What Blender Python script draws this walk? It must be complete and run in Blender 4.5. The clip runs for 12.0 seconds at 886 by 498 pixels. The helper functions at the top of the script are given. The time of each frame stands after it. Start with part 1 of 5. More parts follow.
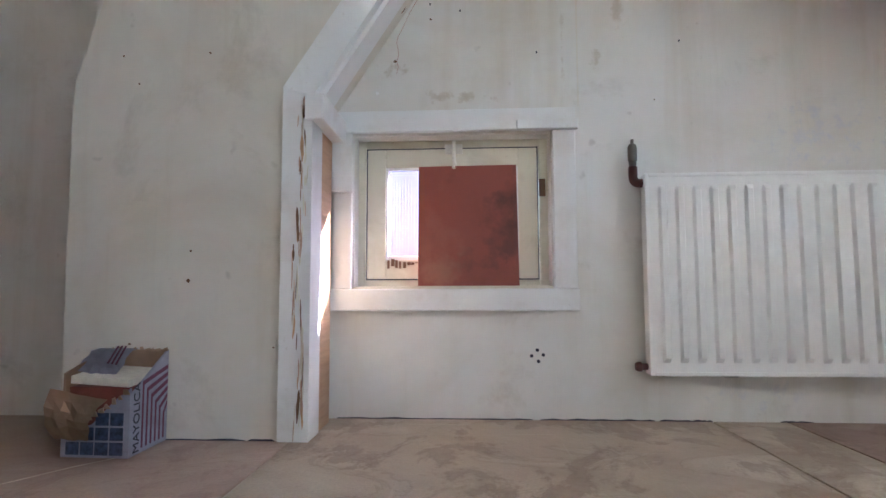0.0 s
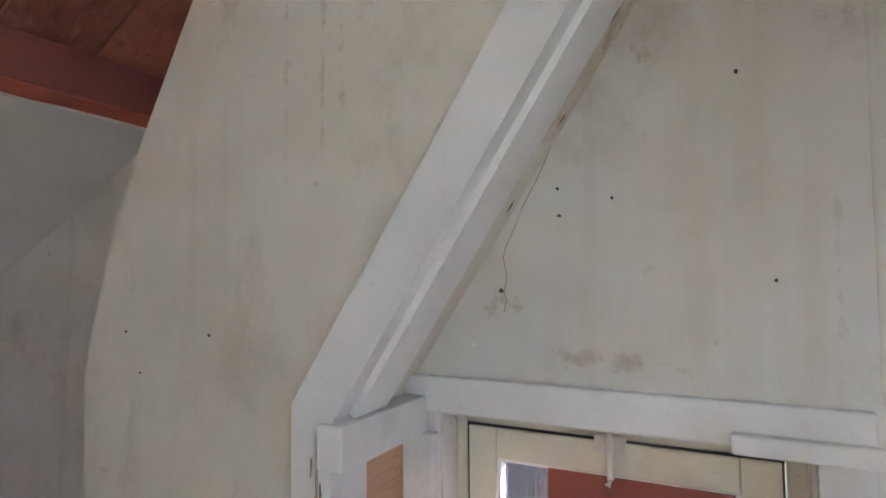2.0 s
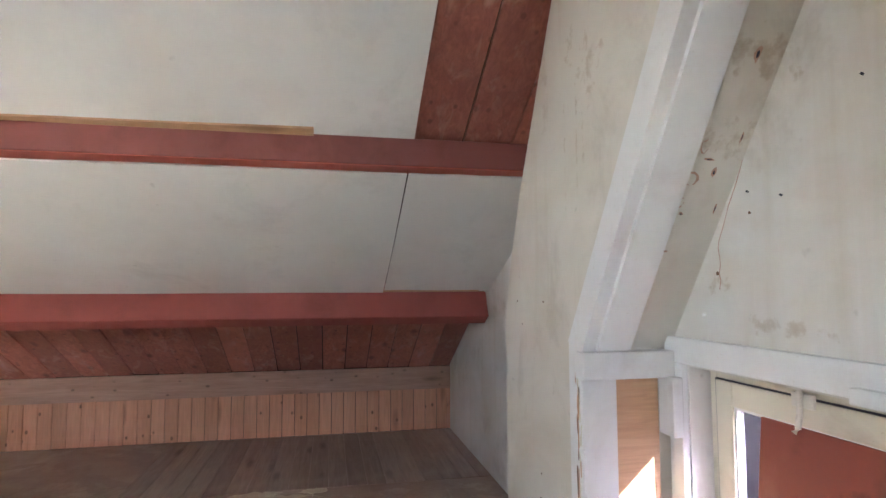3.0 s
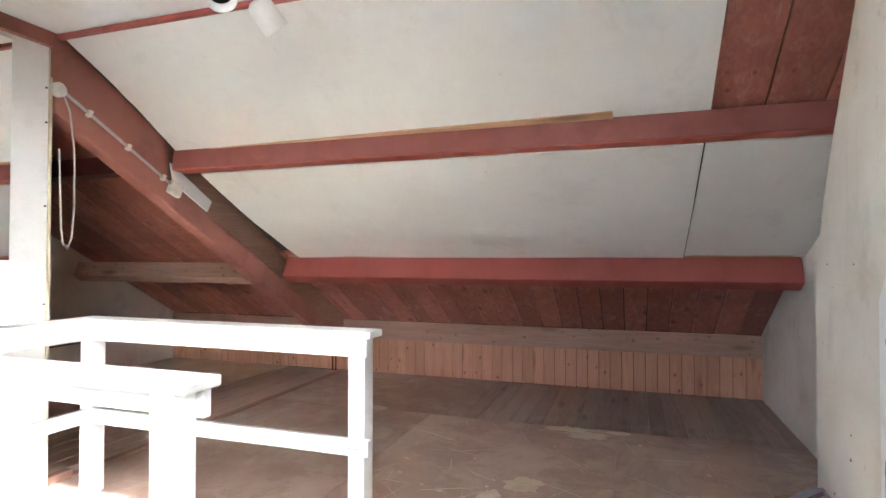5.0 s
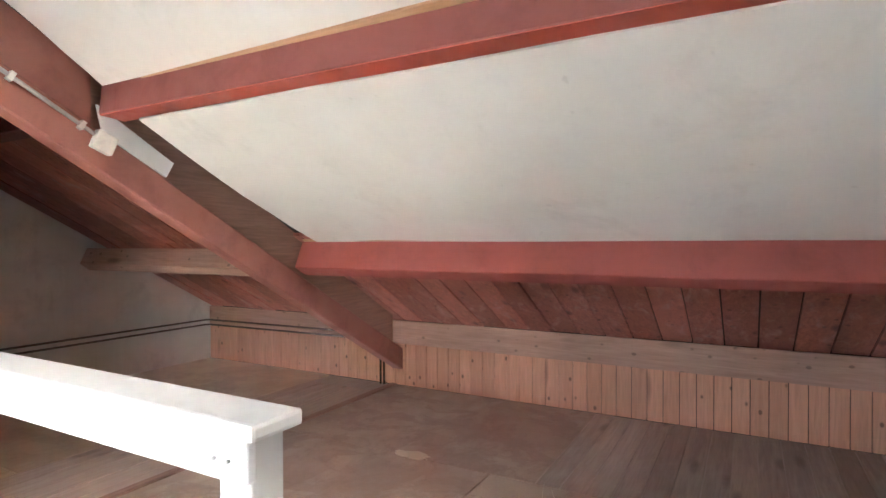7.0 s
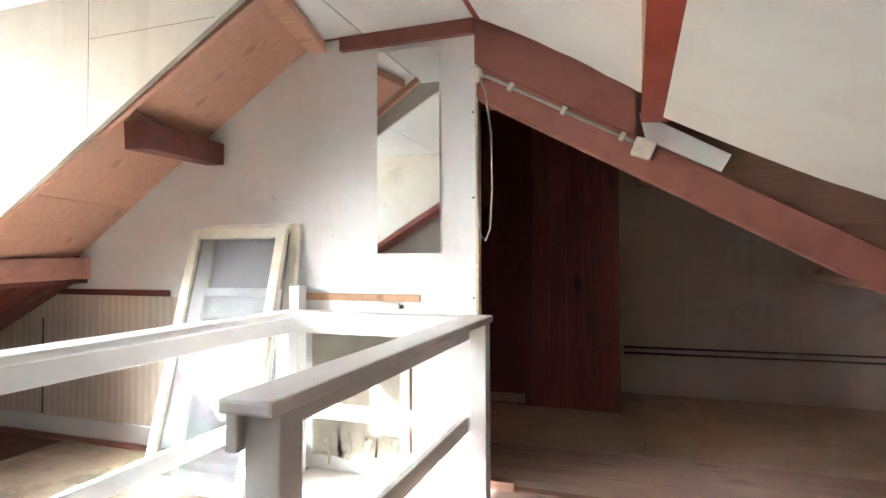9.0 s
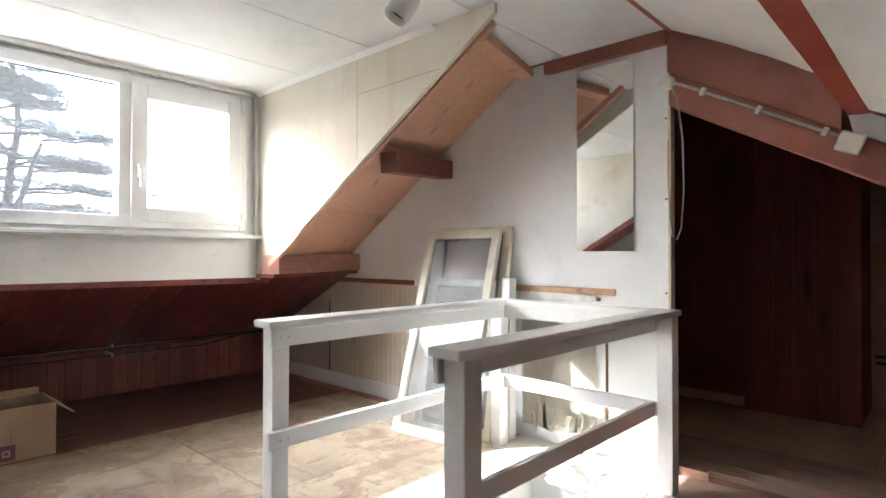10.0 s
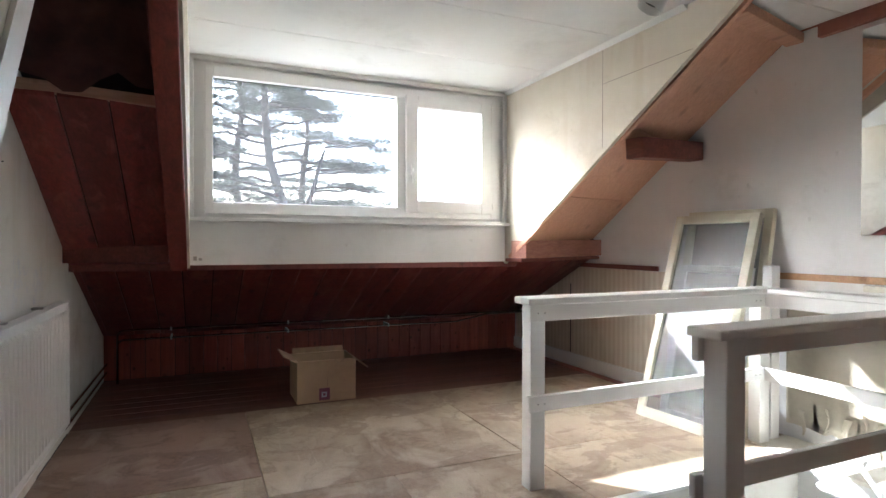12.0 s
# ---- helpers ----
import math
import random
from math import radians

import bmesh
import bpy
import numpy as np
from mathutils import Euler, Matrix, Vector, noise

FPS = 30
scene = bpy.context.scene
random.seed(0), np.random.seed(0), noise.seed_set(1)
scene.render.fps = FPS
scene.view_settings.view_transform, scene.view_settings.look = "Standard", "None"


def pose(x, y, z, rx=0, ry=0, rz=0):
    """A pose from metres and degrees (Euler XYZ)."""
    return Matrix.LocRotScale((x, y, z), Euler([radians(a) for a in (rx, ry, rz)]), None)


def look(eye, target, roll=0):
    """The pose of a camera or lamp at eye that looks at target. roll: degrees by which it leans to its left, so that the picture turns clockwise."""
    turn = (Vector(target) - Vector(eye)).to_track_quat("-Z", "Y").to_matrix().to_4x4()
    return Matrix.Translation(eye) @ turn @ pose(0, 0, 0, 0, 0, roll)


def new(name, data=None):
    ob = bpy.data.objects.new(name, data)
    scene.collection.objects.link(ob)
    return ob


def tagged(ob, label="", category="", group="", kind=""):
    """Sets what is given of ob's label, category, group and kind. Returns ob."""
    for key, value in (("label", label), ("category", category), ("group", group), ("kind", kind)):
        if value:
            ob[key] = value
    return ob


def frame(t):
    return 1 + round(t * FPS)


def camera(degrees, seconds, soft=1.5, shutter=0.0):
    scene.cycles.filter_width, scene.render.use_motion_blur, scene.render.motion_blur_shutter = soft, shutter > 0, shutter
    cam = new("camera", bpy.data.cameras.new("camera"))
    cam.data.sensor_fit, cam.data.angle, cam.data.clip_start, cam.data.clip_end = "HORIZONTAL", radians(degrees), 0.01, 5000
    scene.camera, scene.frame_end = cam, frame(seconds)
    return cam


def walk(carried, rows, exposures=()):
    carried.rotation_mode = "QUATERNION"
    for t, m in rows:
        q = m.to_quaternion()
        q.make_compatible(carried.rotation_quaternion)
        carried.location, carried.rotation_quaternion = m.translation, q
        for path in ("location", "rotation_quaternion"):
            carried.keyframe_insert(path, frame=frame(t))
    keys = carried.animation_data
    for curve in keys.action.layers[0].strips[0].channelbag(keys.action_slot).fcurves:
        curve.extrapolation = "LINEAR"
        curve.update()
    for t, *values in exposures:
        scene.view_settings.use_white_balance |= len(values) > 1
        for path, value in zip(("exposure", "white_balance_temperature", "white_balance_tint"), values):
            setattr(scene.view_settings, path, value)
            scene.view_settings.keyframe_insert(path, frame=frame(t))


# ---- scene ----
cam = camera(77.1, 12.0)
PATH = [
    (0, (0.463, -0.316, 0.403), (0.349, 1.675, 0.557), -0.2),
    (0.5, (0.426, -0.106, 0.677), (0.329, 1.886, 0.822), -0.3),
    (1, (0.481, 0.081, 1.003), (0.359, 2.075, 1.094), 0.0),
    (1.5, (0.444, 0.299, 1.198), (0.28, 2.291, 1.259), 0.1),
    (2, (0.612, 0.449, 1.203), (-0.312, 2.22, 1.305), -0.5),
    (2.5, (1.056, 0.509, 1.187), (-0.615, 1.601, 1.32), -0.4),
    (3, (1.473, 0.5, 1.137), (-0.481, 0.898, 1.282), -0.2),
    (3.5, (1.793, 0.528, 1.12), (-0.19, 0.301, 1.242), -0.4),
    (3.7, (1.879, 0.526, 1.12), (-0.092, 0.201, 1.227), -0.1),
    (5.5, (1.87, 0.473, 1.102), (-0.011, -0.206, 1.119), -0.2),
    (6, (1.508, 0.405, 1.095), (-0.373, -0.277, 1.096), -0.3),
    (6.5, (1.034, 0.316, 1.119), (-0.843, -0.373, 1.108), -0.2),
    (8.3, (-0.415, 0.125, 1.093), (-0.610, -1.866, 1.110), -0.2),
    (8.5, (-0.485, 0.212, 1.092), (-0.418, -1.787, 1.112), -0.3),
    (9, (-0.745, 0.352, 1.068), (-0.097, -1.540, 1.108), -0.2),
    (9.5, (-0.960, 0.522, 1.073), (0.080, -1.185, 1.100), -0.1),
    (10, (-1.108, 0.627, 1.072), (0.254, -0.837, 1.099), 0.1),
    (10.5, (-1.200, 0.740, 1.071), (0.375, -0.492, 1.083), 0.1),
    (11, (-1.224, 0.812, 1.070), (0.485, -0.227, 1.066), 0.1),
    (11.5, (-1.220, 0.824, 1.059), (0.564, -0.079, 1.048), 0.1),
    (12, (-1.213, 0.815, 1.058), (0.619, 0.011, 1.039), 0.1),
]
EXPOSURES = ((0, 3.82, 5350, 10), (0.5, 3.7, 5500, 10), (1, 3.55, 5700, 11), (2, 3.62, 5650, 11), (3, 4.2, 5600, 10), (3.7, 4.4, 5600, 10), (5.5, 4.4, 5600, 10),
             (6.5, 4.6, 5600, 10), (8.3, 4.75, 5600, 10), (8.9, 4.3, 5650, 10), (9.5, 3.75, 5700, 10), (10.5, 3.38, 5700, 9.5), (12, 3.15, 5700, 9.5))
walk(cam, [(t, look(e, g, r)) for t, e, g, r in PATH], EXPOSURES)

# ---------------------------------------------------------------- world and light
SUN_DIR = Vector((1.98, 1.71, 1.55)).normalized()
world = bpy.data.worlds.new("world")
scene.world = world
world.use_nodes = True
wn = world.node_tree
sky = wn.nodes.new("ShaderNodeTexSky")
sky.sky_type = "NISHITA"
sky.sun_disc = False
sky.sun_elevation = math.asin(SUN_DIR.z)
sky.sun_rotation = math.atan2(SUN_DIR.x, SUN_DIR.y)
sky.air_density, sky.dust_density, sky.ozone_density = 1.0, 3.0, 1.0
wn.nodes["Background"].inputs["Strength"].default_value = 0.15
wn.links.new(sky.outputs["Color"], wn.nodes["Background"].inputs["Color"])
sun = new("sun", bpy.data.lights.new("sun", "SUN"))
sun.data.energy, sun.data.angle, sun.data.color = 3.0, radians(0.6), (1.0, 0.96, 0.90)
sun.matrix_world = look(SUN_DIR * 30, (0, 0, 0))

# ---------------------------------------------------------------- helpers
U = 0.84          # the plan below is drawn in units of 0.84 m
rnd = random.Random(7)


def bm_new():
    return bmesh.new()


def box(bm, x0, y0, z0, x1, y1, z1, bev=0.0, m=None):
    """A box, with its edges bevelled by bev, moved by m."""
    r = bmesh.ops.create_cube(bm, size=1.0)
    vs = r["verts"]
    for v in vs:
        v.co = Vector(((x0 + x1) / 2 + v.co.x * (x1 - x0), (y0 + y1) / 2 + v.co.y * (y1 - y0), (z0 + z1) / 2 + v.co.z * (z1 - z0)))
    if bev:
        es = list({e for v in vs for e in v.link_edges})
        r = bmesh.ops.bevel(bm, geom=es, offset=bev, segments=2, affect="EDGES", profile=0.6)
        vs = list({v for f in r["faces"] for v in f.verts} | {v for v in vs if v.is_valid})
    if m is not None:
        bmesh.ops.transform(bm, matrix=m, verts=vs)
    return vs


def prism(bm, pts, axis, a0, a1):
    """A polygon of (p, q) pairs extruded along an axis: 'y' takes (x, z), 'x' takes (y, z), 'z' takes (x, y)."""
    def at(p, q, a):
        return {"y": (p, a, q), "x": (a, p, q), "z": (p, q, a)}[axis]
    lo = [bm.verts.new(at(p, q, a0)) for p, q in pts]
    hi = [bm.verts.new(at(p, q, a1)) for p, q in pts]
    n = len(pts)
    bm.faces.new(lo)
    bm.faces.new(hi)
    for i in range(n):
        bm.faces.new((lo[i], lo[(i + 1) % n], hi[(i + 1) % n], hi[i]))
    return lo + hi


def hexa(bm, lo, hi):
    """A block between two quads of matching corners."""
    a = [bm.verts.new(p) for p in lo]
    b = [bm.verts.new(p) for p in hi]
    bm.faces.new(a)
    bm.faces.new(b)
    for i in range(4):
        bm.faces.new((a[i], a[(i + 1) % 4], b[(i + 1) % 4], b[i]))
    return a + b


def tube(bm, pts, r, n=10, r1=None):
    """A round tube along points."""
    pts = [Vector(p) for p in pts]
    rings = []
    for i, p in enumerate(pts):
        d = (pts[min(i + 1, len(pts) - 1)] - pts[max(i - 1, 0)]).normalized()
        up = Vector((0, 0, 1)) if abs(d.z) < 0.9 else Vector((1, 0, 0))
        s = d.cross(up).normalized()
        t = s.cross(d)
        rr = r if r1 is None else r + (r1 - r) * i / (len(pts) - 1)
        rings.append([bm.verts.new(p + (s * math.cos(a) + t * math.sin(a)) * rr) for a in [2 * math.pi * k / n for k in range(n)]])
    for a, b in zip(rings, rings[1:]):
        for k in range(n):
            bm.faces.new((a[k], a[(k + 1) % n], b[(k + 1) % n], b[k]))
    bm.faces.new(rings[0])
    bm.faces.new(rings[-1])


def lathe(bm, prof, n=20, m=None):
    """A turned shape about z from (r, z) pairs."""
    rings = [[bm.verts.new((max(r, 1e-4) * math.cos(2 * math.pi * k / n), max(r, 1e-4) * math.sin(2 * math.pi * k / n), z)) for k in range(n)] for r, z in prof]
    for a, b in zip(rings, rings[1:]):
        for k in range(n):
            bm.faces.new((a[k], a[(k + 1) % n], b[(k + 1) % n], b[k]))
    bm.faces.new(rings[0])
    bm.faces.new(rings[-1])
    if m is not None:
        bmesh.ops.transform(bm, matrix=m, verts=[v for r in rings for v in r])


def bent(p0, corner, p1, r=0.05, n=5):
    """Points of a bend from p0 round a corner to p1."""
    p0, c, p1 = Vector(p0), Vector(corner), Vector(p1)
    a, b = c + (p0 - c).normalized() * r, c + (p1 - c).normalized() * r
    return [p0] + [a.lerp(c, k / n).lerp(c.lerp(b, k / n), k / n) for k in range(n + 1)] + [p1]


def finish(name, bm, mat, smooth=False):
    bmesh.ops.scale(bm, vec=(U, U, U), verts=bm.verts)
    bmesh.ops.recalc_face_normals(bm, faces=bm.faces)
    me = bpy.data.meshes.new(name)
    bm.to_mesh(me)
    bm.free()
    me.materials.append(mat)
    if smooth:
        for p in me.polygons:
            p.use_smooth = True
    return me


def part(name, bm, mat, parent=None, label="", smooth=False):
    """One mesh object, under a thing or a part."""
    ob = new(name, finish(name, bm, mat, smooth))
    if parent is not None:
        ob.parent = parent
    return tagged(ob, label)


def thing(name, label, category, group="", kind="", at=(0, 0, 0)):
    """An Empty that holds the parts of a thing."""
    ob = new(name)
    ob.empty_display_size = 0.05
    ob.location = Vector(at) * U
    return tagged(ob, label, category, group, kind)


def solid(name, bm, mat, label, category, group="", kind="", smooth=False):
    """A thing of one mesh."""
    return tagged(part(name, bm, mat, None, "", smooth), label, category, group, kind)


# ---------------------------------------------------------------- materials
def material(name, rough=0.6, metal=0.0):
    m = bpy.data.materials.new(name)
    m.use_nodes = True
    nt = m.node_tree
    b = nt.nodes["Principled BSDF"]
    b.inputs["Roughness"].default_value = rough
    b.inputs["Metallic"].default_value = metal
    return m, nt, b


def coords(nt, scale=(1, 1, 1), vary=False, turn=(0, 0, 0)):
    """Object coordinates in metres, scaled; vary shifts them for each object."""
    tc = nt.nodes.new("ShaderNodeTexCoord")
    mp = nt.nodes.new("ShaderNodeMapping")
    mp.inputs["Scale"].default_value = scale
    mp.inputs["Rotation"].default_value = [radians(a) for a in turn]
    nt.links.new(tc.outputs["Object"], mp.inputs["Vector"])
    if vary:
        oi = nt.nodes.new("ShaderNodeObjectInfo")
        mu = nt.nodes.new("ShaderNodeVectorMath")
        mu.operation = "SCALE"
        mu.inputs[0].default_value = (37.0, 53.0, 71.0)
        nt.links.new(oi.outputs["Random"], mu.inputs["Scale"])
        nt.links.new(mu.outputs["Vector"], mp.inputs["Location"])
    return mp.outputs["Vector"]


def noise_tex(nt, vec, scale, detail=4.0, rough=0.55, dist=0.0):
    n = nt.nodes.new("ShaderNodeTexNoise")
    n.inputs["Scale"].default_value, n.inputs["Detail"].default_value = scale, detail
    n.inputs["Roughness"].default_value, n.inputs["Distortion"].default_value = rough, dist
    nt.links.new(vec, n.inputs["Vector"])
    return n.outputs["Fac"]


def ramp(nt, fac, stops):
    r = nt.nodes.new("ShaderNodeValToRGB")
    el = r.color_ramp.elements
    while len(el) < len(stops):
        el.new(0.5)
    for e, (p, c) in zip(el, stops):
        e.position = p
        e.color = (c, c, c, 1) if isinstance(c, (int, float)) else (*c, 1)
    nt.links.new(fac, r.inputs["Fac"])
    return r.outputs["Color"]


def mix(nt, fac, a, b, mode="MIX"):
    n = nt.nodes.new("ShaderNodeMix")
    n.data_type, n.blend_type = "RGBA", mode
    for sock, v in ((n.inputs["Factor"], fac), (n.inputs["A"], a), (n.inputs["B"], b)):
        if isinstance(v, bpy.types.NodeSocket):
            nt.links.new(v, sock)
        elif isinstance(v, (int, float)):
            sock.default_value = v
        else:
            sock.default_value = (*v, 1)
    return n.outputs["Result"]


def bump(nt, b, height, strength=0.2, dist=0.01):
    n = nt.nodes.new("ShaderNodeBump")
    n.inputs["Strength"].default_value, n.inputs["Distance"].default_value = strength, dist
    nt.links.new(height, n.inputs["Height"])
    nt.links.new(n.outputs["Normal"], b.inputs["Normal"])


def blot(nt, c, x, z, rx, rz, col, strength, grain=22.0):
    """One soft-edged stain or colour patch on an upright wall, centred at (x, z) of the plan."""
    tc = nt.nodes.new("ShaderNodeTexCoord")
    a = nt.nodes.new("ShaderNodeVectorMath")
    a.operation = "SUBTRACT"
    a.inputs[1].default_value = (x * U, 0, z * U)
    b = nt.nodes.new("ShaderNodeVectorMath")
    b.operation = "MULTIPLY"
    b.inputs[1].default_value = (1 / (rx * U), 0, 1 / (rz * U))
    ln = nt.nodes.new("ShaderNodeVectorMath")
    ln.operation = "LENGTH"
    nt.links.new(tc.outputs["Object"], a.inputs[0])
    nt.links.new(a.outputs["Vector"], b.inputs[0])
    nt.links.new(b.outputs["Vector"], ln.inputs[0])
    n = noise_tex(nt, tc.outputs["Object"], grain, 5, 0.65)
    ad = nt.nodes.new("ShaderNodeMath")
    ad.operation = "MULTIPLY_ADD"
    ad.inputs[1].default_value = 1.7
    nt.links.new(n, ad.inputs[0])
    nt.links.new(ln.outputs["Value"], ad.inputs[2])
    return mix(nt, ramp(nt, ad.outputs["Value"], [(0.55, strength), (0.80, strength * 0.7), (1.0, 0.0)]), c, col)


def plaster(name, base, stain, amount=0.5, streak=0.5, rough=0.7, blots=(), grain=22.0):
    """Painted plaster or board with blotches, running streaks and fine grain."""
    m, nt, b = material(name, rough)
    big = noise_tex(nt, coords(nt), 1.3, 5, 0.6, 0.6)
    run = noise_tex(nt, coords(nt, (9, 9, 0.7)), 1.0, 4, 0.6)
    fine = noise_tex(nt, coords(nt), 60, 3)
    mid = noise_tex(nt, coords(nt), 7, 5, 0.65)
    c = mix(nt, ramp(nt, big, [(0.42, 0.0), (0.72, amount)]), base, stain)
    c = mix(nt, ramp(nt, run, [(0.55, 0.0), (0.8, streak * 0.5)]), c, stain)
    c = mix(nt, ramp(nt, mid, [(0.3, 0.25), (0.5, 0.0)]), c, tuple(v * 0.88 for v in base))
    smudge = noise_tex(nt, coords(nt), 2.6, 6, 0.7, 0.3)
    c = mix(nt, ramp(nt, smudge, [(0.56, 0.0), (0.66, 0.5 * amount), (0.74, amount)]), c, tuple(0.55 * v + 0.1 * w for v, w in zip(stain, base)))
    spots = noise_tex(nt, coords(nt), 16, 2, 0.4)
    c = mix(nt, ramp(nt, spots, [(0.74, 0.0), (0.80, 0.6 * amount)]), c, tuple(v * 0.45 for v in stain))
    for x, z, rx, rz, col, s in blots:
        c = blot(nt, c, x, z, rx * 3.2, rz * 3.2, col, s, grain)
    nt.links.new(c, b.inputs["Base Color"])
    bump(nt, b, mix(nt, 0.3, mid, fine), 0.25, 0.006)
    return m


def paint(name, base, dirt, rough=0.4, amount=0.4):
    """Gloss paint on wood, with brush marks and grime."""
    m, nt, b = material(name, rough)
    n = noise_tex(nt, coords(nt, vary=True), 5, 5, 0.65, 0.4)
    f = noise_tex(nt, coords(nt), 90, 3)
    c = mix(nt, ramp(nt, n, [(0.5, 0.0), (0.78, amount)]), base, dirt)
    c = mix(nt, ramp(nt, f, [(0.66, 0.0), (0.74, amount * 0.6)]), c, dirt)
    nt.links.new(c, b.inputs["Base Color"])
    nt.links.new(ramp(nt, n, [(0.3, rough * 0.8), (0.8, min(1, rough * 1.5))]), b.inputs["Roughness"])
    bump(nt, b, mix(nt, 0.4, n, f), 0.15, 0.004)
    return m


def wood(name, light, dark, axis="x", rough=0.6, knots=0.7, vary=0.35, stain=None, dots=0.0, worn=None):
    """Board wood: grain along an axis, knots and board-to-board variation."""
    m, nt, b = material(name, rough)
    st = {"x": (0.6, 9, 9), "y": (9, 0.6, 9), "z": (9, 9, 0.6)}[axis]
    kn = {"x": (1.6, 6, 6), "y": (6, 1.6, 6), "z": (6, 6, 1.6)}[axis]
    g = noise_tex(nt, coords(nt, st, True), 3.0, 6, 0.6, 1.2)
    g2 = noise_tex(nt, coords(nt, st, True), 11.0, 4, 0.6, 0.5)
    k = nt.nodes.new("ShaderNodeTexVoronoi")
    k.inputs["Scale"].default_value = 1.0
    nt.links.new(coords(nt, kn, True), k.inputs["Vector"])
    c = mix(nt, ramp(nt, g, [(0.3, 0.0), (0.7, 1.0)]), dark, light)
    c = mix(nt, ramp(nt, g2, [(0.45, 0.0), (0.7, 0.35)]), c, tuple(v * 0.6 for v in dark))
    c = mix(nt, ramp(nt, k.outputs["Distance"], [(0.07, knots), (0.18, 0.0)]), c, tuple(v * 0.3 for v in dark))
    if dots:
        k2 = nt.nodes.new("ShaderNodeTexVoronoi")
        k2.inputs["Scale"].default_value = 1.0
        nt.links.new(coords(nt, tuple(13 if s > 2 else 9 for s in kn), True), k2.inputs["Vector"])
        c = mix(nt, ramp(nt, k2.outputs["Distance"], [(0.10, dots), (0.17, 0.0)]), c, tuple(v * 0.25 for v in dark))
    oi = nt.nodes.new("ShaderNodeObjectInfo")
    c = mix(nt, ramp(nt, oi.outputs["Random"], [(0.0, vary), (0.6, 0.0)]), c, tuple(v * 0.7 for v in dark))
    c = mix(nt, ramp(nt, oi.outputs["Random"], [(0.6, 0.0), (1.0, vary * 0.6)]), c, tuple(min(1.0, v * 1.25) for v in light))
    if worn:
        w = noise_tex(nt, coords(nt, tuple(v * 0.8 for v in st), True), 1.6, 6, 0.62, 0.6)
        c = mix(nt, ramp(nt, w, [(0.54, 0.0), (0.70, 0.55)]), c, worn)
    if stain:
        big = noise_tex(nt, coords(nt), 2.2, 5, 0.65, 0.5)
        c = mix(nt, ramp(nt, big, [(0.52, 0.0), (0.7, 0.55)]), c, stain)
    nt.links.new(c, b.inputs["Base Color"])
    bump(nt, b, g2, 0.2, 0.004)
    return m


def plain(name, col, rough=0.5, metal=0.0, var=0.12, scale=30):
    m, nt, b = material(name, rough, metal)
    n = noise_tex(nt, coords(nt), scale, 4, 0.6)
    nt.links.new(mix(nt, ramp(nt, n, [(0.35, 0.0), (0.75, 1.0)]), tuple(v * (1 - var) for v in col), tuple(min(1, v * (1 + var)) for v in col)), b.inputs["Base Color"])
    bump(nt, b, n, 0.06, 0.002)
    return m


def band(nt, fac, mid, half, top):
    """A thin line along one level of a field."""
    return ramp(nt, fac, [(mid - half, 0.0), (mid - half * 0.3, top), (mid + half * 0.3, top * 0.8), (mid + half, 0.0)])


def floor_mat(name, base, dark, light):
    """Worn chipboard: broad soaked areas with tide lines, pale scuffs, scratches and fine chips."""
    m, nt, b = material(name, 0.6)
    a = noise_tex(nt, coords(nt, vary=True), 1.1, 6, 0.58, 0.5)
    d = noise_tex(nt, coords(nt, (1.0, 1.7, 1.0), True), 2.1, 7, 0.6, 0.6)
    e = noise_tex(nt, coords(nt, (1.3, 0.8, 1.0), True), 3.4, 8, 0.66, 0.5)
    chips = noise_tex(nt, coords(nt), 150, 3, 0.6)
    dust = noise_tex(nt, coords(nt), 26, 5, 0.65)
    scr = noise_tex(nt, coords(nt, (1.2, 26, 1), turn=(0, 0, 38)), 2.0, 3, 0.5)
    scr2 = noise_tex(nt, coords(nt, (30, 1.1, 1), turn=(0, 0, 15)), 2.0, 3, 0.5)
    mid = tuple(0.45 * v + 0.55 * w for v, w in zip(base, dark))
    c = mix(nt, ramp(nt, a, [(0.38, 0.0), (0.56, 1.0)]), base, mid)
    c = mix(nt, ramp(nt, a, [(0.55, 0.0), (0.66, 0.8)]), c, dark)
    c = mix(nt, ramp(nt, d, [(0.50, 0.0), (0.66, 0.6)]), c, light)
    c = mix(nt, ramp(nt, e, [(0.51, 0.0), (0.55, 0.5), (0.70, 0.9)]), c, tuple(0.15 * v + 0.85 * w for v, w in zip(base, dark)))
    c = mix(nt, band(nt, d, 0.505, 0.012, 0.28), c, tuple(v * 0.8 for v in dark))
    c = mix(nt, band(nt, e, 0.56, 0.012, 0.35), c, tuple(v * 0.8 for v in dark))
    c = mix(nt, ramp(nt, dust, [(0.35, 0.0), (0.7, 0.22)]), c, tuple(0.5 * v + 0.5 * w for v, w in zip(base, light)))
    c = mix(nt, ramp(nt, scr, [(0.66, 0.0), (0.72, 0.3)]), c, light)
    c = mix(nt, ramp(nt, scr2, [(0.68, 0.0), (0.73, 0.25)]), c, light)
    c = mix(nt, ramp(nt, chips, [(0.35, 0.3), (0.6, 0.0)]), c, tuple(v * 0.6 for v in base))
    nt.links.new(c, b.inputs["Base Color"])
    nt.links.new(ramp(nt, a, [(0.3, 0.42), (0.7, 0.7)]), b.inputs["Roughness"])
    bump(nt, b, mix(nt, 0.5, chips, dust), 0.15, 0.003)
    return m


